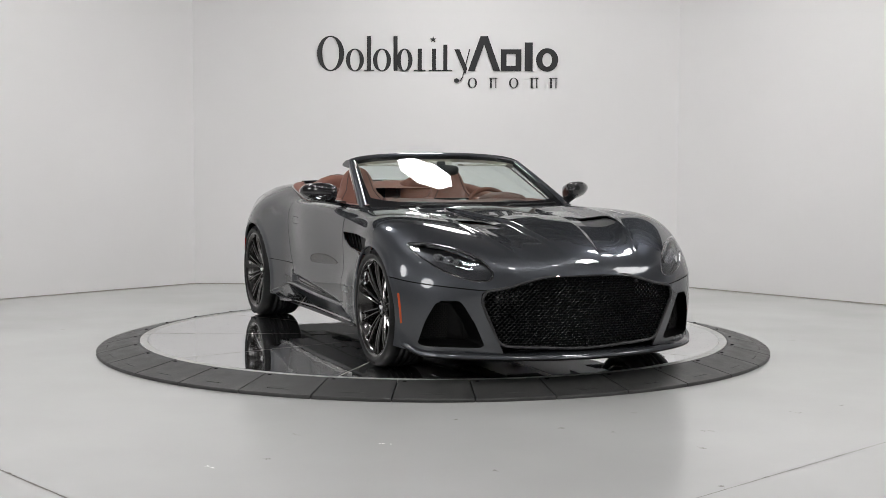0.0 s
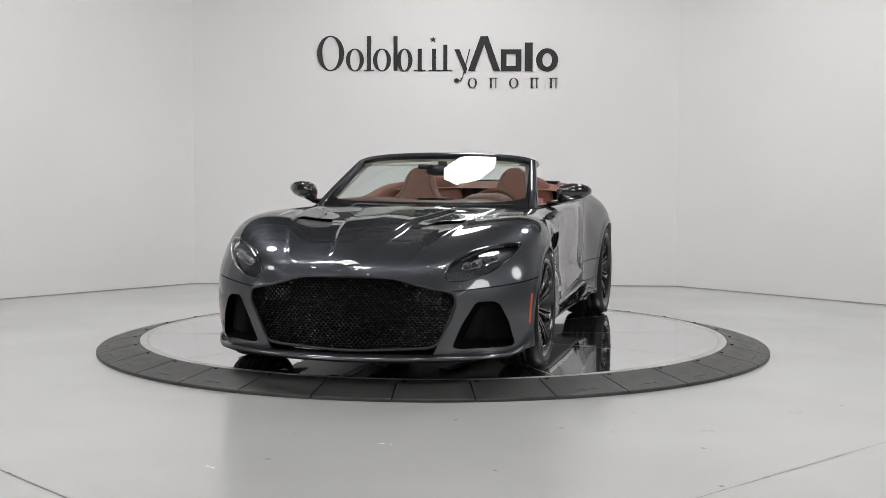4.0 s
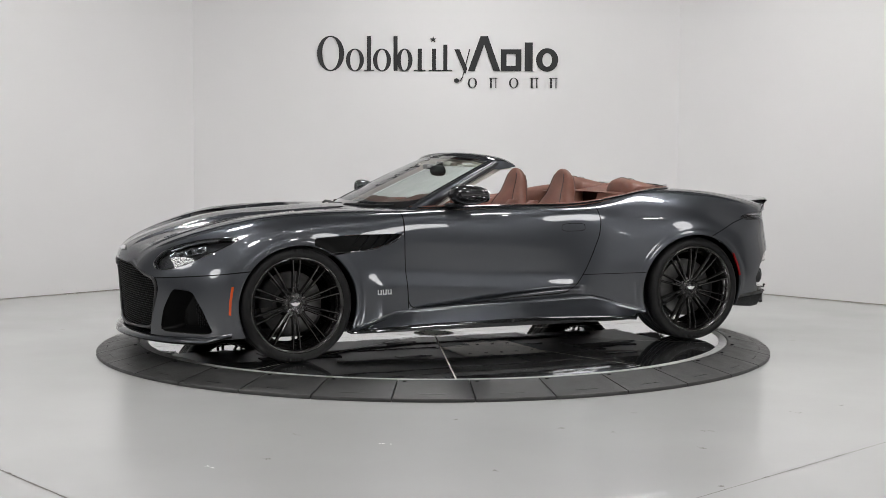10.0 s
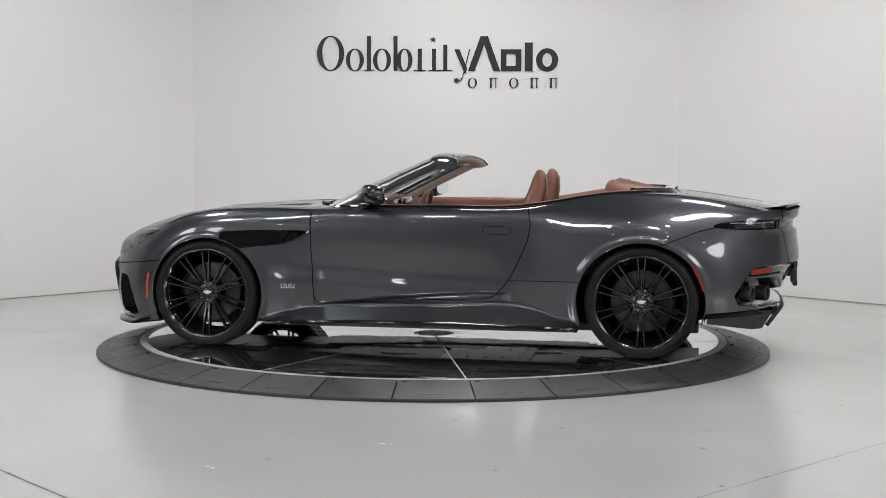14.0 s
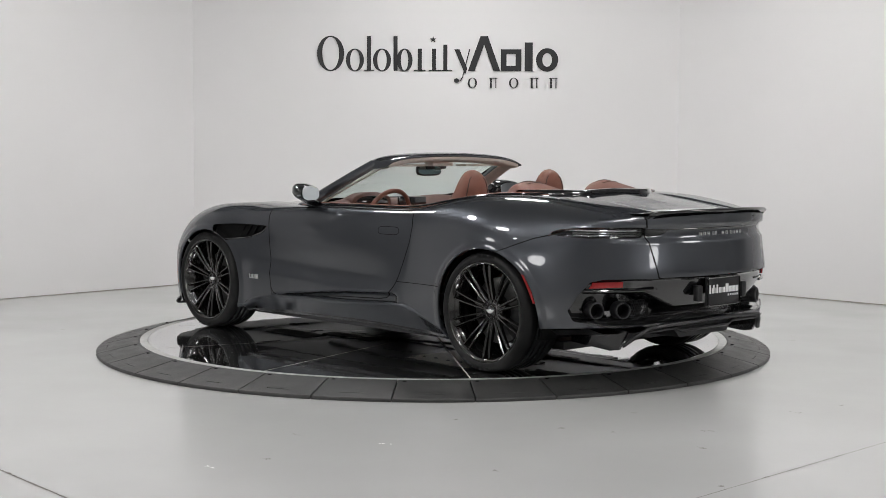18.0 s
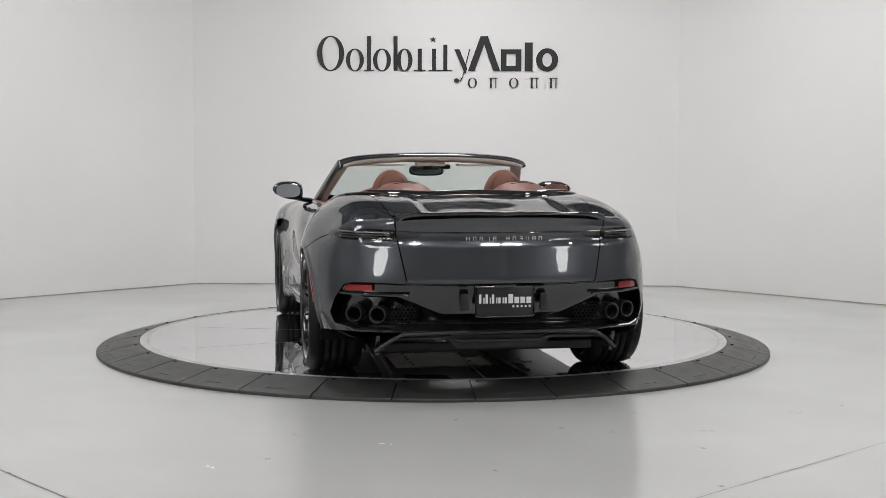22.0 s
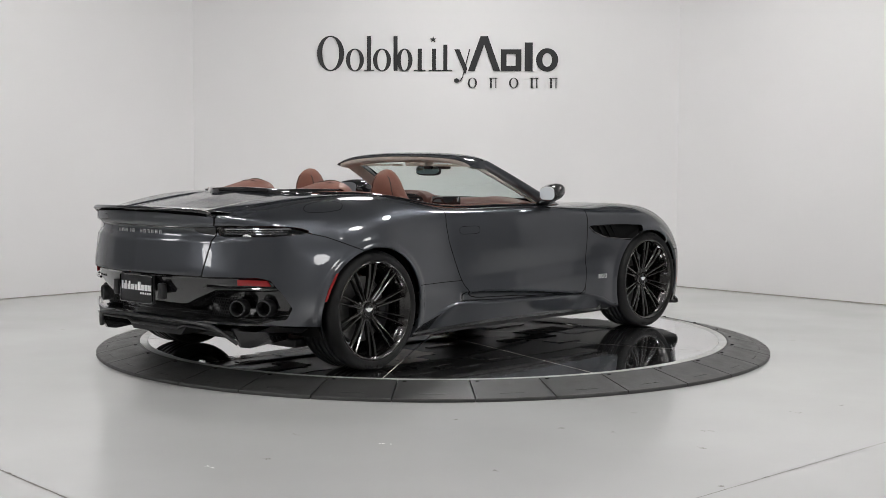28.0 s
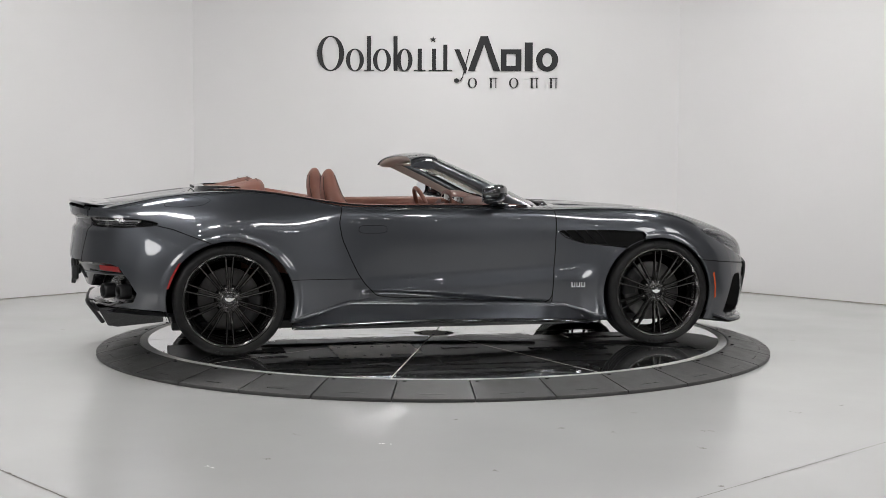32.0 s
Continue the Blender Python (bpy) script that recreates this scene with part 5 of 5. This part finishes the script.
def build_screen():
    n, m = 33, 15
    V = [screen_point(-1 + 2 * i / (n - 1), j / (m - 1)) for j in range(m) for i in range(n)]
    F = [(j * n + i, j * n + i + 1, (j + 1) * n + i + 1, (j + 1) * n + i) for j in range(m - 1) for i in range(n - 1)]
    w = mesh_object("windscreen", V, F, GLASS, CAR, "clear raked windscreen")
    w.visible_shadow = False
    # dark printed border at the base and sides
    V, F = [], []
    for i in range(n):
        a = -1 + 2 * i / (n - 1)
        for b in (0, .14 + .16 * abs(a) ** 8):
            V.append(screen_point(a, b) + Vector((.002, 0, .003)))
    F = [(i * 2, i * 2 + 1, i * 2 + 3, i * 2 + 2) for i in range(n - 1)]
    mesh_object("screen_border", V, F, BLACK, w, smooth=True)
    for s in (1, -1):
        V, F = [], []
        for j in range(17):
            b = j / 16
            for a in (1.0, .945 - .05 * (1 - b) ** 2):
                V.append(screen_point(s * a, b) + Vector((.002, 0, .003)))
        F = [(j * 2, j * 2 + 1, j * 2 + 3, j * 2 + 2) for j in range(16)]
        mesh_object("side_border", V, F, BLACK, w, smooth=True)
        V, F = [], []
        k = 16
        for j in range(k + 1):
            b = j / k
            p = screen_point(s, b)
            wdt = .050 - .012 * b
            prof = (Vector((.035, -s * .035, .002)), Vector((.012, 0, .010)), Vector((-.012, s * .012, .006)), Vector((-.035, s * .010, -.020)), Vector((-.052, -s * .012, -.036)), Vector((-.030, -s * .045, -.022)))
            for q in prof:
                V.append(p + q * (wdt / .042))
        F = [(j * 6 + q, j * 6 + (q + 1) % 6, (j + 1) * 6 + (q + 1) % 6, (j + 1) * 6 + q) for j in range(k) for q in range(6)]
        mesh_object("screen_pillar", V, F, PAINT, CAR, "dark grey windscreen pillar")
        V, F = [], []
        for j in range(k + 1):
            b = j / k
            p = screen_point(s, b)
            for q in (Vector((-.072, -s * .006, -.048)), Vector((-.060, -s * .036, -.046)), Vector((-.016, -s * .066, -.026))):
                V.append(p + q)
        F = [(j * 3 + q, j * 3 + q + 1, (j + 1) * 3 + q + 1, (j + 1) * 3 + q) for j in range(k) for q in range(2)]
        mesh_object("pillar_lining", V, F, BEIGE, CAR, "pale pillar lining")
    # header rail
    top = ((.03, -.012), (.012, .006), (-.03, .011), (-.075, .010), (-.125, .002), (-.155, -.008), (-.161, -.014), (-.154, -.019))
    low = ((-.10, -.034), (-.05, -.043), (.0, -.044), (.022, -.030))
    c = 41

    def rail(a, dx, dz):
        return screen_point(a, 1.0) + Vector((dx, 0, dz - .010 * abs(a) ** 5 * (max(-dx, 0) / .155) ** 2))

    prof = top + low
    k = len(prof)
    V = [rail(-1.012 + 2.024 * i / (c - 1), dx, dz) for i in range(c) for dx, dz in prof]
    F = [(i * k + q, i * k + (q + 1) % k, (i + 1) * k + (q + 1) % k, (i + 1) * k + q) for i in range(c - 1) for q in range(k)]
    F += [tuple(range(k)), tuple(range((c - 1) * k, c * k))[::-1]]
    o = mesh_object("header_rail", V, F, PAINT, CAR, "dark grey windscreen header")
    o.data.set_sharp_from_angle(angle=radians(50))
    prof = ((-.152, -.0185), (-.146, -.040), (-.10, -.052), (-.05, -.056), (.0, -.054), (.022, -.036))
    k = len(prof)
    V = [rail(-.98 + 1.96 * i / (c - 1), dx, dz) for i in range(c) for dx, dz in prof]
    F = [(i * k + q, i * k + q + 1, (i + 1) * k + q + 1, (i + 1) * k + q) for i in range(c - 1) for q in range(k - 1)]
    mesh_object("header_lining", V, F, BEIGE, CAR, "pale header lining")
    # visors, console, mirror
    for s in (1, -1):
        bm = bmesh.new()
        box(bm, (-.09, s * .36 - .17, 1.172), (.02, s * .36 + .17, 1.186), .005)
        part("sun_visor", bm, BEIGE, CAR, smooth=True)
    bm = bmesh.new()
    box(bm, (-.06, -.10, 1.172), (.03, .10, 1.205), .010)
    part("roof_console", bm, BEIGE, CAR, smooth=True)
    tip = Matrix.Translation((.075, .006, 1.143)) @ Matrix.Rotation(radians(6), 4, "Y")
    V, F = loft([((k * .010, 0, 0), (0, .122 - .012 * abs(k - 1), 0), (0, 0, .038 - .004 * abs(k - 1))) for k in range(4)], 28, 3.4)
    rm = mesh_object("rear_view_mirror", [tip @ Vector(v) for v in V], F, SATIN, CAR, "black interior mirror")
    V, F = loft([((-.0025, 0, 0), (0, .106, 0), (0, 0, .029)), ((-.0015, 0, 0), (0, .107, 0), (0, 0, .030))], 28, 3.4)
    mesh_object("mirror_face", [tip @ Vector(v) for v in V], F, TINTED, rm, "blue-green tinted mirror glass", smooth=False)
    bm = bmesh.new()
    box(bm, (.055, -.03, 1.150), (.085, .03, 1.205), .008)
    box(bm, (.075, -.165, 1.150), (.135, -.06, 1.184), .012)
    part("mirror_mount", bm, SATIN, rm, smooth=True)
    # wipers and scuttle
    V, F = [], []
    for i in range(33):
        a = -1 + 2 * i / 32
        p = screen_point(a, .02)
        for d in (Vector((.115, 0, -.018)), Vector((.06, 0, -.024)), Vector((.0, 0, -.004))):
            V.append(p + d)
    F = [(i * 3 + q, i * 3 + q + 1, i * 3 + q + 4, i * 3 + q + 3) for i in range(32) for q in range(2)]
    mesh_object("scuttle", V, F, SATIN, CAR, "black wiper scuttle")
    for y0, y1 in ((.05, .60), (-.52, .0)):
        bm = bmesh.new()
        pts = []
        for k in range(9):
            y = y0 + (y1 - y0) * k / 8
            q = screen_point(y / .735, .045 + .02 * k / 8)
            pts.append(q + Vector((.012, 0, .018)))
        tube(bm, pts, .006, 6)
        tube(bm, [pts[5], pts[2] + Vector((.03, 0, .006)), screen_point(y0 / .735, -.03) + Vector((.05, 0, .004))], .008, 6)
        part("wiper", bm, SATIN, CAR, smooth=True)


def skin_height(x, y):
    top = SKIN_V[:, 2] > .6
    d = (SKIN_V[:, 0] - x) ** 2 + (SKIN_V[:, 1] - abs(y)) ** 2 + 10 * ~top
    return SKIN_V[np.argmin(d), 2]


def build_cabin():
    # lining swept round the opening
    P = np.array([(x, y) for x, y in COCKPIT])
    half = P[P[:, 1] >= 0]
    half = half[np.argsort(-np.arctan2(half[:, 1], half[:, 0] + .3) * -1)]
    t = np.linspace(0, 1, 90)
    cum = np.concatenate([[0], np.cumsum(np.hypot(*np.diff(half, axis=0).T))])
    path = np.stack([np.interp(t * cum[-1], cum, half[:, k]) for k in range(2)], 1)
    z = np.array([skin_height(x, y) for x, y in path])
    z = np.convolve(np.pad(z, 4, mode="edge"), np.ones(9) / 9, mode="valid")
    use = [k for k in range(90) if path[k, 0] < .60]
    V = []
    prof = ((-.004, -.004), (.006, .012), (.03, .016), (.06, .010), (.078, -.012), (.085, -.06), (.09, -.5))
    for k in use:
        a, b = path[max(k - 1, 0)], path[min(k + 1, 89)]
        d = (b - a) / max(np.hypot(*(b - a)), 1e-9)
        nin = np.array([-d[1], d[0]])
        c = np.array([-.3, 0]) - path[k]
        if nin @ c < 0:
            nin = -nin
        for o, dz in prof:
            q = path[k] + nin * o
            V.append((q[0], max(q[1], 0), z[k] + dz))
    p = len(prof)
    F = [(i * p + q, i * p + q + 1, (i + 1) * p + q + 1, (i + 1) * p + q) for i in range(len(use) - 1) for q in range(p - 1)]
    V, F = both(np.array(V), F)
    mesh_object("cabin_lining", V, F, LEATHER, CAR, "tan leather lining round the open cabin", weld=True)
    # dark strip round the opening's edge
    for s in (1, -1):
        bm = bmesh.new()
        tube(bm, [(path[k, 0], s * path[k, 1], z[k] + .006) for k in use[::2]], .007, 6)
        part("waist_trim", bm, BLACK, CAR, "black waistline trim", smooth=True)
    V, F = [], []
    for i in range(31):
        y = -.60 + 1.2 * i / 30
        x = -1.545 + .20 * max(0, abs(y) - .30) ** 1.3 / .2
        zt = skin_height(x - .03, y)
        for dx, dz in ((.03, -.02), (.028, .020), (.0, .026), (-.036, .022), (-.046, -.004)):
            V.append((x + dx, y, zt + dz))
    F = [(i * 5 + q, i * 5 + q + 1, i * 5 + q + 6, i * 5 + q + 5) for i in range(30) for q in range(4)]
    seal = mesh_object("deck_seal", V, F, BLACK, CAR, "gloss black strip behind the cabin")
    # high brake light: a ribbed strip in the rear face of the seal
    bm = bmesh.new()
    z = skin_height(-1.575, 0)
    box(bm, (-1.591, -.225, z + .001), (-1.578, .235, z + .015))
    for k in range(38):
        box(bm, (-1.5935, -.218 + k * .012, z + .002), (-1.590, -.213 + k * .012, z + .014))
    part("brake_light", bm, SATIN, seal, "ribbed dark high brake light, switched off")
    bm = bmesh.new()
    box(bm, (-1.5, -.72, .20), (.9, .72, .26))
    part("cabin_floor", bm, DARK, CAR)
    # rear shelf and humps
    V, F = [], []
    for i in range(13):
        x = -1.08 - i * .037
        for j in range(25):
            y = -.70 + j * 1.4 / 24
            lim = np.interp(x, [-1.53, -1.44, -1.12], [.36, .56, .70])
            yy = max(-lim, min(lim, y))
            V.append((x, yy, .99 + .046 * min(1, (i / 8)) - .02 * (abs(y) / .7) ** 2))
    F = [(i * 25 + j, i * 25 + j + 1, (i + 1) * 25 + j + 1, (i + 1) * 25 + j) for i in range(12) for j in range(24)]
    mesh_object("rear_shelf", V, F, LEATHER, CAR, "tan leather rear shelf")
    for s in (1, -1):
        rows = []
        for x, w, h in ((-1.135, .09, .040), (-1.142, .15, .092), (-1.158, .178, .114), (-1.185, .188, .121), (-1.23, .190, .115), (-1.30, .188, .098), (-1.37, .175, .082), (-1.44, .15, .066), (-1.50, .12, .050)):
            rows.append(((x, s * .36, .97), (0, w, 0), (0, 0, h)))
        V, F = loft(rows, 32, 2.3)
        hump = mesh_object("rear_seat_hump", V, F, LEATHER, CAR, "tan leather rear head fairing")
        bm = bmesh.new()
        tube(bm, [(-1.187, s * (.36 + .189 * math.cos(a)), .971 + .122 * math.sin(a)) for a in np.linspace(.15, math.pi - .15, 24)], .003, 6)
        part("piping", bm, STITCH, hump, smooth=True)
        bm = bmesh.new()
        tube(bm, [(-1.235 - .018 * math.sin(a), s * .36 + .075 * math.cos(a), .97 + .1155 - .010 * abs(math.cos(a)) ** 2) for a in np.linspace(0, math.pi, 14)], .0022, 6)
        part("pull_seam", bm, STITCH, hump, smooth=True)
        # rear seat backs
        V, F = loft([((-1.10, s * .36, .50), (0, .24, 0), (.06, 0, 0)), ((-1.11, s * .36, .80), (0, .25, 0), (.06, 0, 0)), ((-1.13, s * .36, .98), (0, .22, 0), (.045, 0, 0))], 28, 3)
        mesh_object("rear_seat_back", V, F, LEATHER, CAR, "tan leather rear seat back")
        # front seats
        rows = []
        for z, xx, w, d in ((.42, -.40, .21, .07), (.55, -.47, .245, .085), (.70, -.53, .26, .085), (.82, -.60, .255, .08), (.91, -.645, .205, .075), (.97, -.672, .148, .070), (1.03, -.688, .127, .062), (1.07, -.694, .114, .054), (1.105, -.698, .094, .046), (1.130, -.698, .070, .036), (1.147, -.698, .042, .024), (1.154, -.698, .018, .010)):
            rows.append(((xx - .015, s * .365, z), (0, w, 0), (d * .92, 0, d * .25)))
        seat_rows = rows
        V, F = loft(rows, 36, 2.7)
        seat = mesh_object("front_seat", V, F, LEATHER, CAR, "tan leather sports seat with fixed headrest")
        rows = [((-.36 + k * .13, s * .365, .45 + .012 * k), (0, .25, 0), (0, 0, .075 if k else .06)) for k in range(4)]
        V, F = loft(rows, 28, 3)
        mesh_object("seat_cushion", V, F, LEATHER, seat)
        for q in (1, -1):
            rows = []
            for z, xx, d in ((.48, -.37, .05), (.62, -.43, .075), (.76, -.50, .07), (.87, -.55, .05), (.93, -.585, .03)):
                rows.append(((xx, s * .365 + q * .205, z), (0, .04, 0), (d, 0, 0)))
            V, F = loft(rows, 20, 2.4)
            mesh_object("bolster", V, F, LEATHER, seat)
        heads = [(r[0][0], r[0][2], r[1][1], r[2][0]) for r in seat_rows if r[0][2] > .80]
        for nm, f in (("front_seam", 1), ("rear_seam", -1)):
            bm = bmesh.new()
            side = [(xx + f * (.83 * d + .0015), .72 * wd, zz + f * .25 * .83 * d) for xx, zz, wd, d in heads[:-3]] + [(heads[-3][0] + f * .70 * heads[-3][3], .40 * heads[-3][2], heads[-3][1] - .002)]
            pts = [(x, s * .365 + y, z) for x, y, z in side] + [(x, s * .365 - y, z) for x, y, z in side[::-1]]
            tube(bm, pts, .0032, 6)
            part(nm, bm, STITCH, seat, smooth=True)
        bm = bmesh.new()
        box(bm, (-.765, s * .365 - .03, .935), (-.735, s * .365 + .03, .95), .004)
        part("belt_guide", bm, STITCH, seat)
    # dashboard
    prof = [(.66, .885), (.52, .925), (.42, .945), (.33, .935), (.28, .890), (.30, .80), (.40, .70), (.45, .50)]
    V, F = [], []
    ys = np.linspace(-.70, .70, 45)
    for y in ys:
        bul = .022 * math.exp(-((y - .37) / .17) ** 2) + .020 * math.exp(-((y + .40) / .22) ** 2)
        for x, z in prof:
            V.append((x - .05 * (abs(y) / .7) ** 2, y, z + (bul if z > .89 else 0) - .02 * (abs(y) / .7) ** 3))
    p = len(prof)
    F = [(i * p + q, (i + 1) * p + q, (i + 1) * p + q + 1, i * p + q + 1) for i in range(44) for q in range(p - 1)]
    mesh_object("dashboard", V, [f for k, f in enumerate(F) if k % (p - 1) > 0], DASH, CAR, "tan leather dashboard")
    mesh_object("dash_cover", V, [f for k, f in enumerate(F) if k % (p - 1) <= 0], SATIN, CAR, "black dashboard top")
    bm = bmesh.new()
    box(bm, (.27, .22, .84), (.33, .52, .925), .02)
    cluster = part("instrument_cluster", bm, BLACK, CAR, "black instrument cluster", smooth=True)
    V, F = loft([((.44, .37, .920), (0, .13, 0), (0, 0, .045)), ((.36, .37, .920), (0, .165, 0), (0, 0, .070)), ((.28, .37, .920), (0, .175, 0), (0, 0, .074)), ((.262, .37, .920), (0, .172, 0), (0, 0, .070))], 32, 2.4)
    mesh_object("instrument_hood", V, F, DASH, cluster, "tan leather hood over the dials")
    V, F = loft([((.2615, .37, .916), (0, .145, 0), (0, 0, .052)), ((.2575, .37, .916), (0, .140, 0), (0, 0, .049))], 32, 2.4)
    mesh_object("dial_face", V, F, BLACK, cluster)
    bm = bmesh.new()
    box(bm, (.25, -.13, .850), (.275, .13, .955), .008, Matrix.Translation((0, 0, 0)))
    part("centre_screen", bm, BLACK, CAR, "black centre display", smooth=True)
    bm = bmesh.new()
    box(bm, (-.75, -.11, .30), (.42, .11, .62), .03)
    part("centre_console", bm, SATIN, CAR, "dark centre console", smooth=True)
    # steering wheel
    st = Matrix.Translation((.10, .37, .845)) @ Matrix.Rotation(radians(68), 4, "Y")
    bm = bmesh.new()
    tube(bm, [st @ Vector((.175 * math.cos(a), .18 * math.sin(a), 0)) for a in np.linspace(0, 2 * math.pi, 40)[:-1]], .016, 10, closed=True)
    sw = part("steering_wheel", bm, LEATHER, CAR, "tan and black steering wheel", smooth=True)
    bm = bmesh.new()
    for a in (0, 90, 180):
        a = radians(a - 90)
        tube(bm, [st @ Vector((.03 * math.cos(a), .03 * math.sin(a), -.02)), st @ Vector((.172 * math.cos(a), .175 * math.sin(a), 0))], .014, 8, squash=.5)
    part("spoke", bm, SATIN, sw, smooth=True)
    V, F = loft([(st @ Vector((0, 0, -.04)), st.to_3x3() @ Vector((.06, 0, 0)), st.to_3x3() @ Vector((0, .07, 0))), (st @ Vector((0, 0, .0)), st.to_3x3() @ Vector((.05, 0, 0)), st.to_3x3() @ Vector((0, .06, 0)))], 24, 2.6)
    mesh_object("hub_pad", V, F, SATIN, sw)


def build_underbody():
    bm = bmesh.new()
    box(bm, (-1.75, -.66, .135), (1.95, .66, .19), .01)
    box(bm, (-.95, -.83, .140), (.98, .83, .19), .01)
    part("undertray", bm, SATIN, CAR, "black underbody tray")
    bm = bmesh.new()
    box(bm, (-.62, -.32, .126), (-.02, .32, .133), .002)
    part("brace_plate", bm, ALLOY, CAR, "bare alloy brace plate under the floor")
    for y in (-.42, .42):
        bm = bmesh.new()
        tube(bm, [(.9, y * .5, .128), (.2, y * .9, .125), (-.9, y, .125), (-1.6, y * 1.2, .15)], .03, 10, squash=.4)
        part("exhaust_pipe", bm, BRAKE, CAR, smooth=True)
    rnd = random.Random(4)
    for k in range(26):
        x, y = -1.5 + 3.3 * rnd.random(), -.6 + 1.2 * rnd.random()
        w, h = .06 + .22 * rnd.random(), .02 + .10 * rnd.random()
        bm = bmesh.new()
        box(bm, (x - w, y - h, .124 + .006 * rnd.random()), (x + w, y + h, .136), .002)
        part("tray_rib", bm, rnd.choice((SATIN, BRAKE, SATIN, DARK, ALLOY)), CAR)
    for k in range(10):
        V, F = lathe([(0, .131), (.012, .131), (.014, .134)], 12, axis="z")
        o = mesh_object("plate_hole", V, F, DARK, CAR)
        o.location = (-.56 + .12 * (k % 5), -.2 + .4 * (k // 5), -.0065)


build_body()
build_front()
build_sides()
build_rear()
build_wheels()
build_screen()
build_cabin()
build_underbody()


# ---- the turn of the table ----
def motions():
    # the table turns a little unevenly: seconds, and degrees ahead of the even turn
    lead = [(0, .31), (1, .31), (2, .34), (2.5, .05), (3, -.22), (3.5, -.40), (5.5, -.60), (6.5, -.53), (7.5, -.38), (8.2, -.36), (9, -.68), (10, -1.04), (11, -1.08), (12, -.90), (13, -.62), (14, -.52), (14.5, -.60), (17, -1.08), (18, -.96), (19, -.50), (20, .04), (21, .19), (22.5, .27), (23, .11), (23.5, -.24), (24, -.58), (25, -.86), (25.5, -.86), (27.5, -.42), (28.5, -.18), (29, -.21), (30, -.43), (31, -.41), (32, -.18)]
    rows, plate = [], []
    for t, more in lead:
        deg = -68.81 - 8.7072 * t + more
        a = radians(deg)
        x, y = -.084, .053
        rows.append((t, pose(x * math.cos(a) - y * math.sin(a) + .004, x * math.sin(a) + y * math.cos(a) + .021, PLATE_Z, 0, 0, deg)))
        plate.append((t, pose(0, 0, PLATE_Z, 0, 0, deg + 16.57)))
    walk(CAR, rows)
    walk(TABLE, plate)


motions()
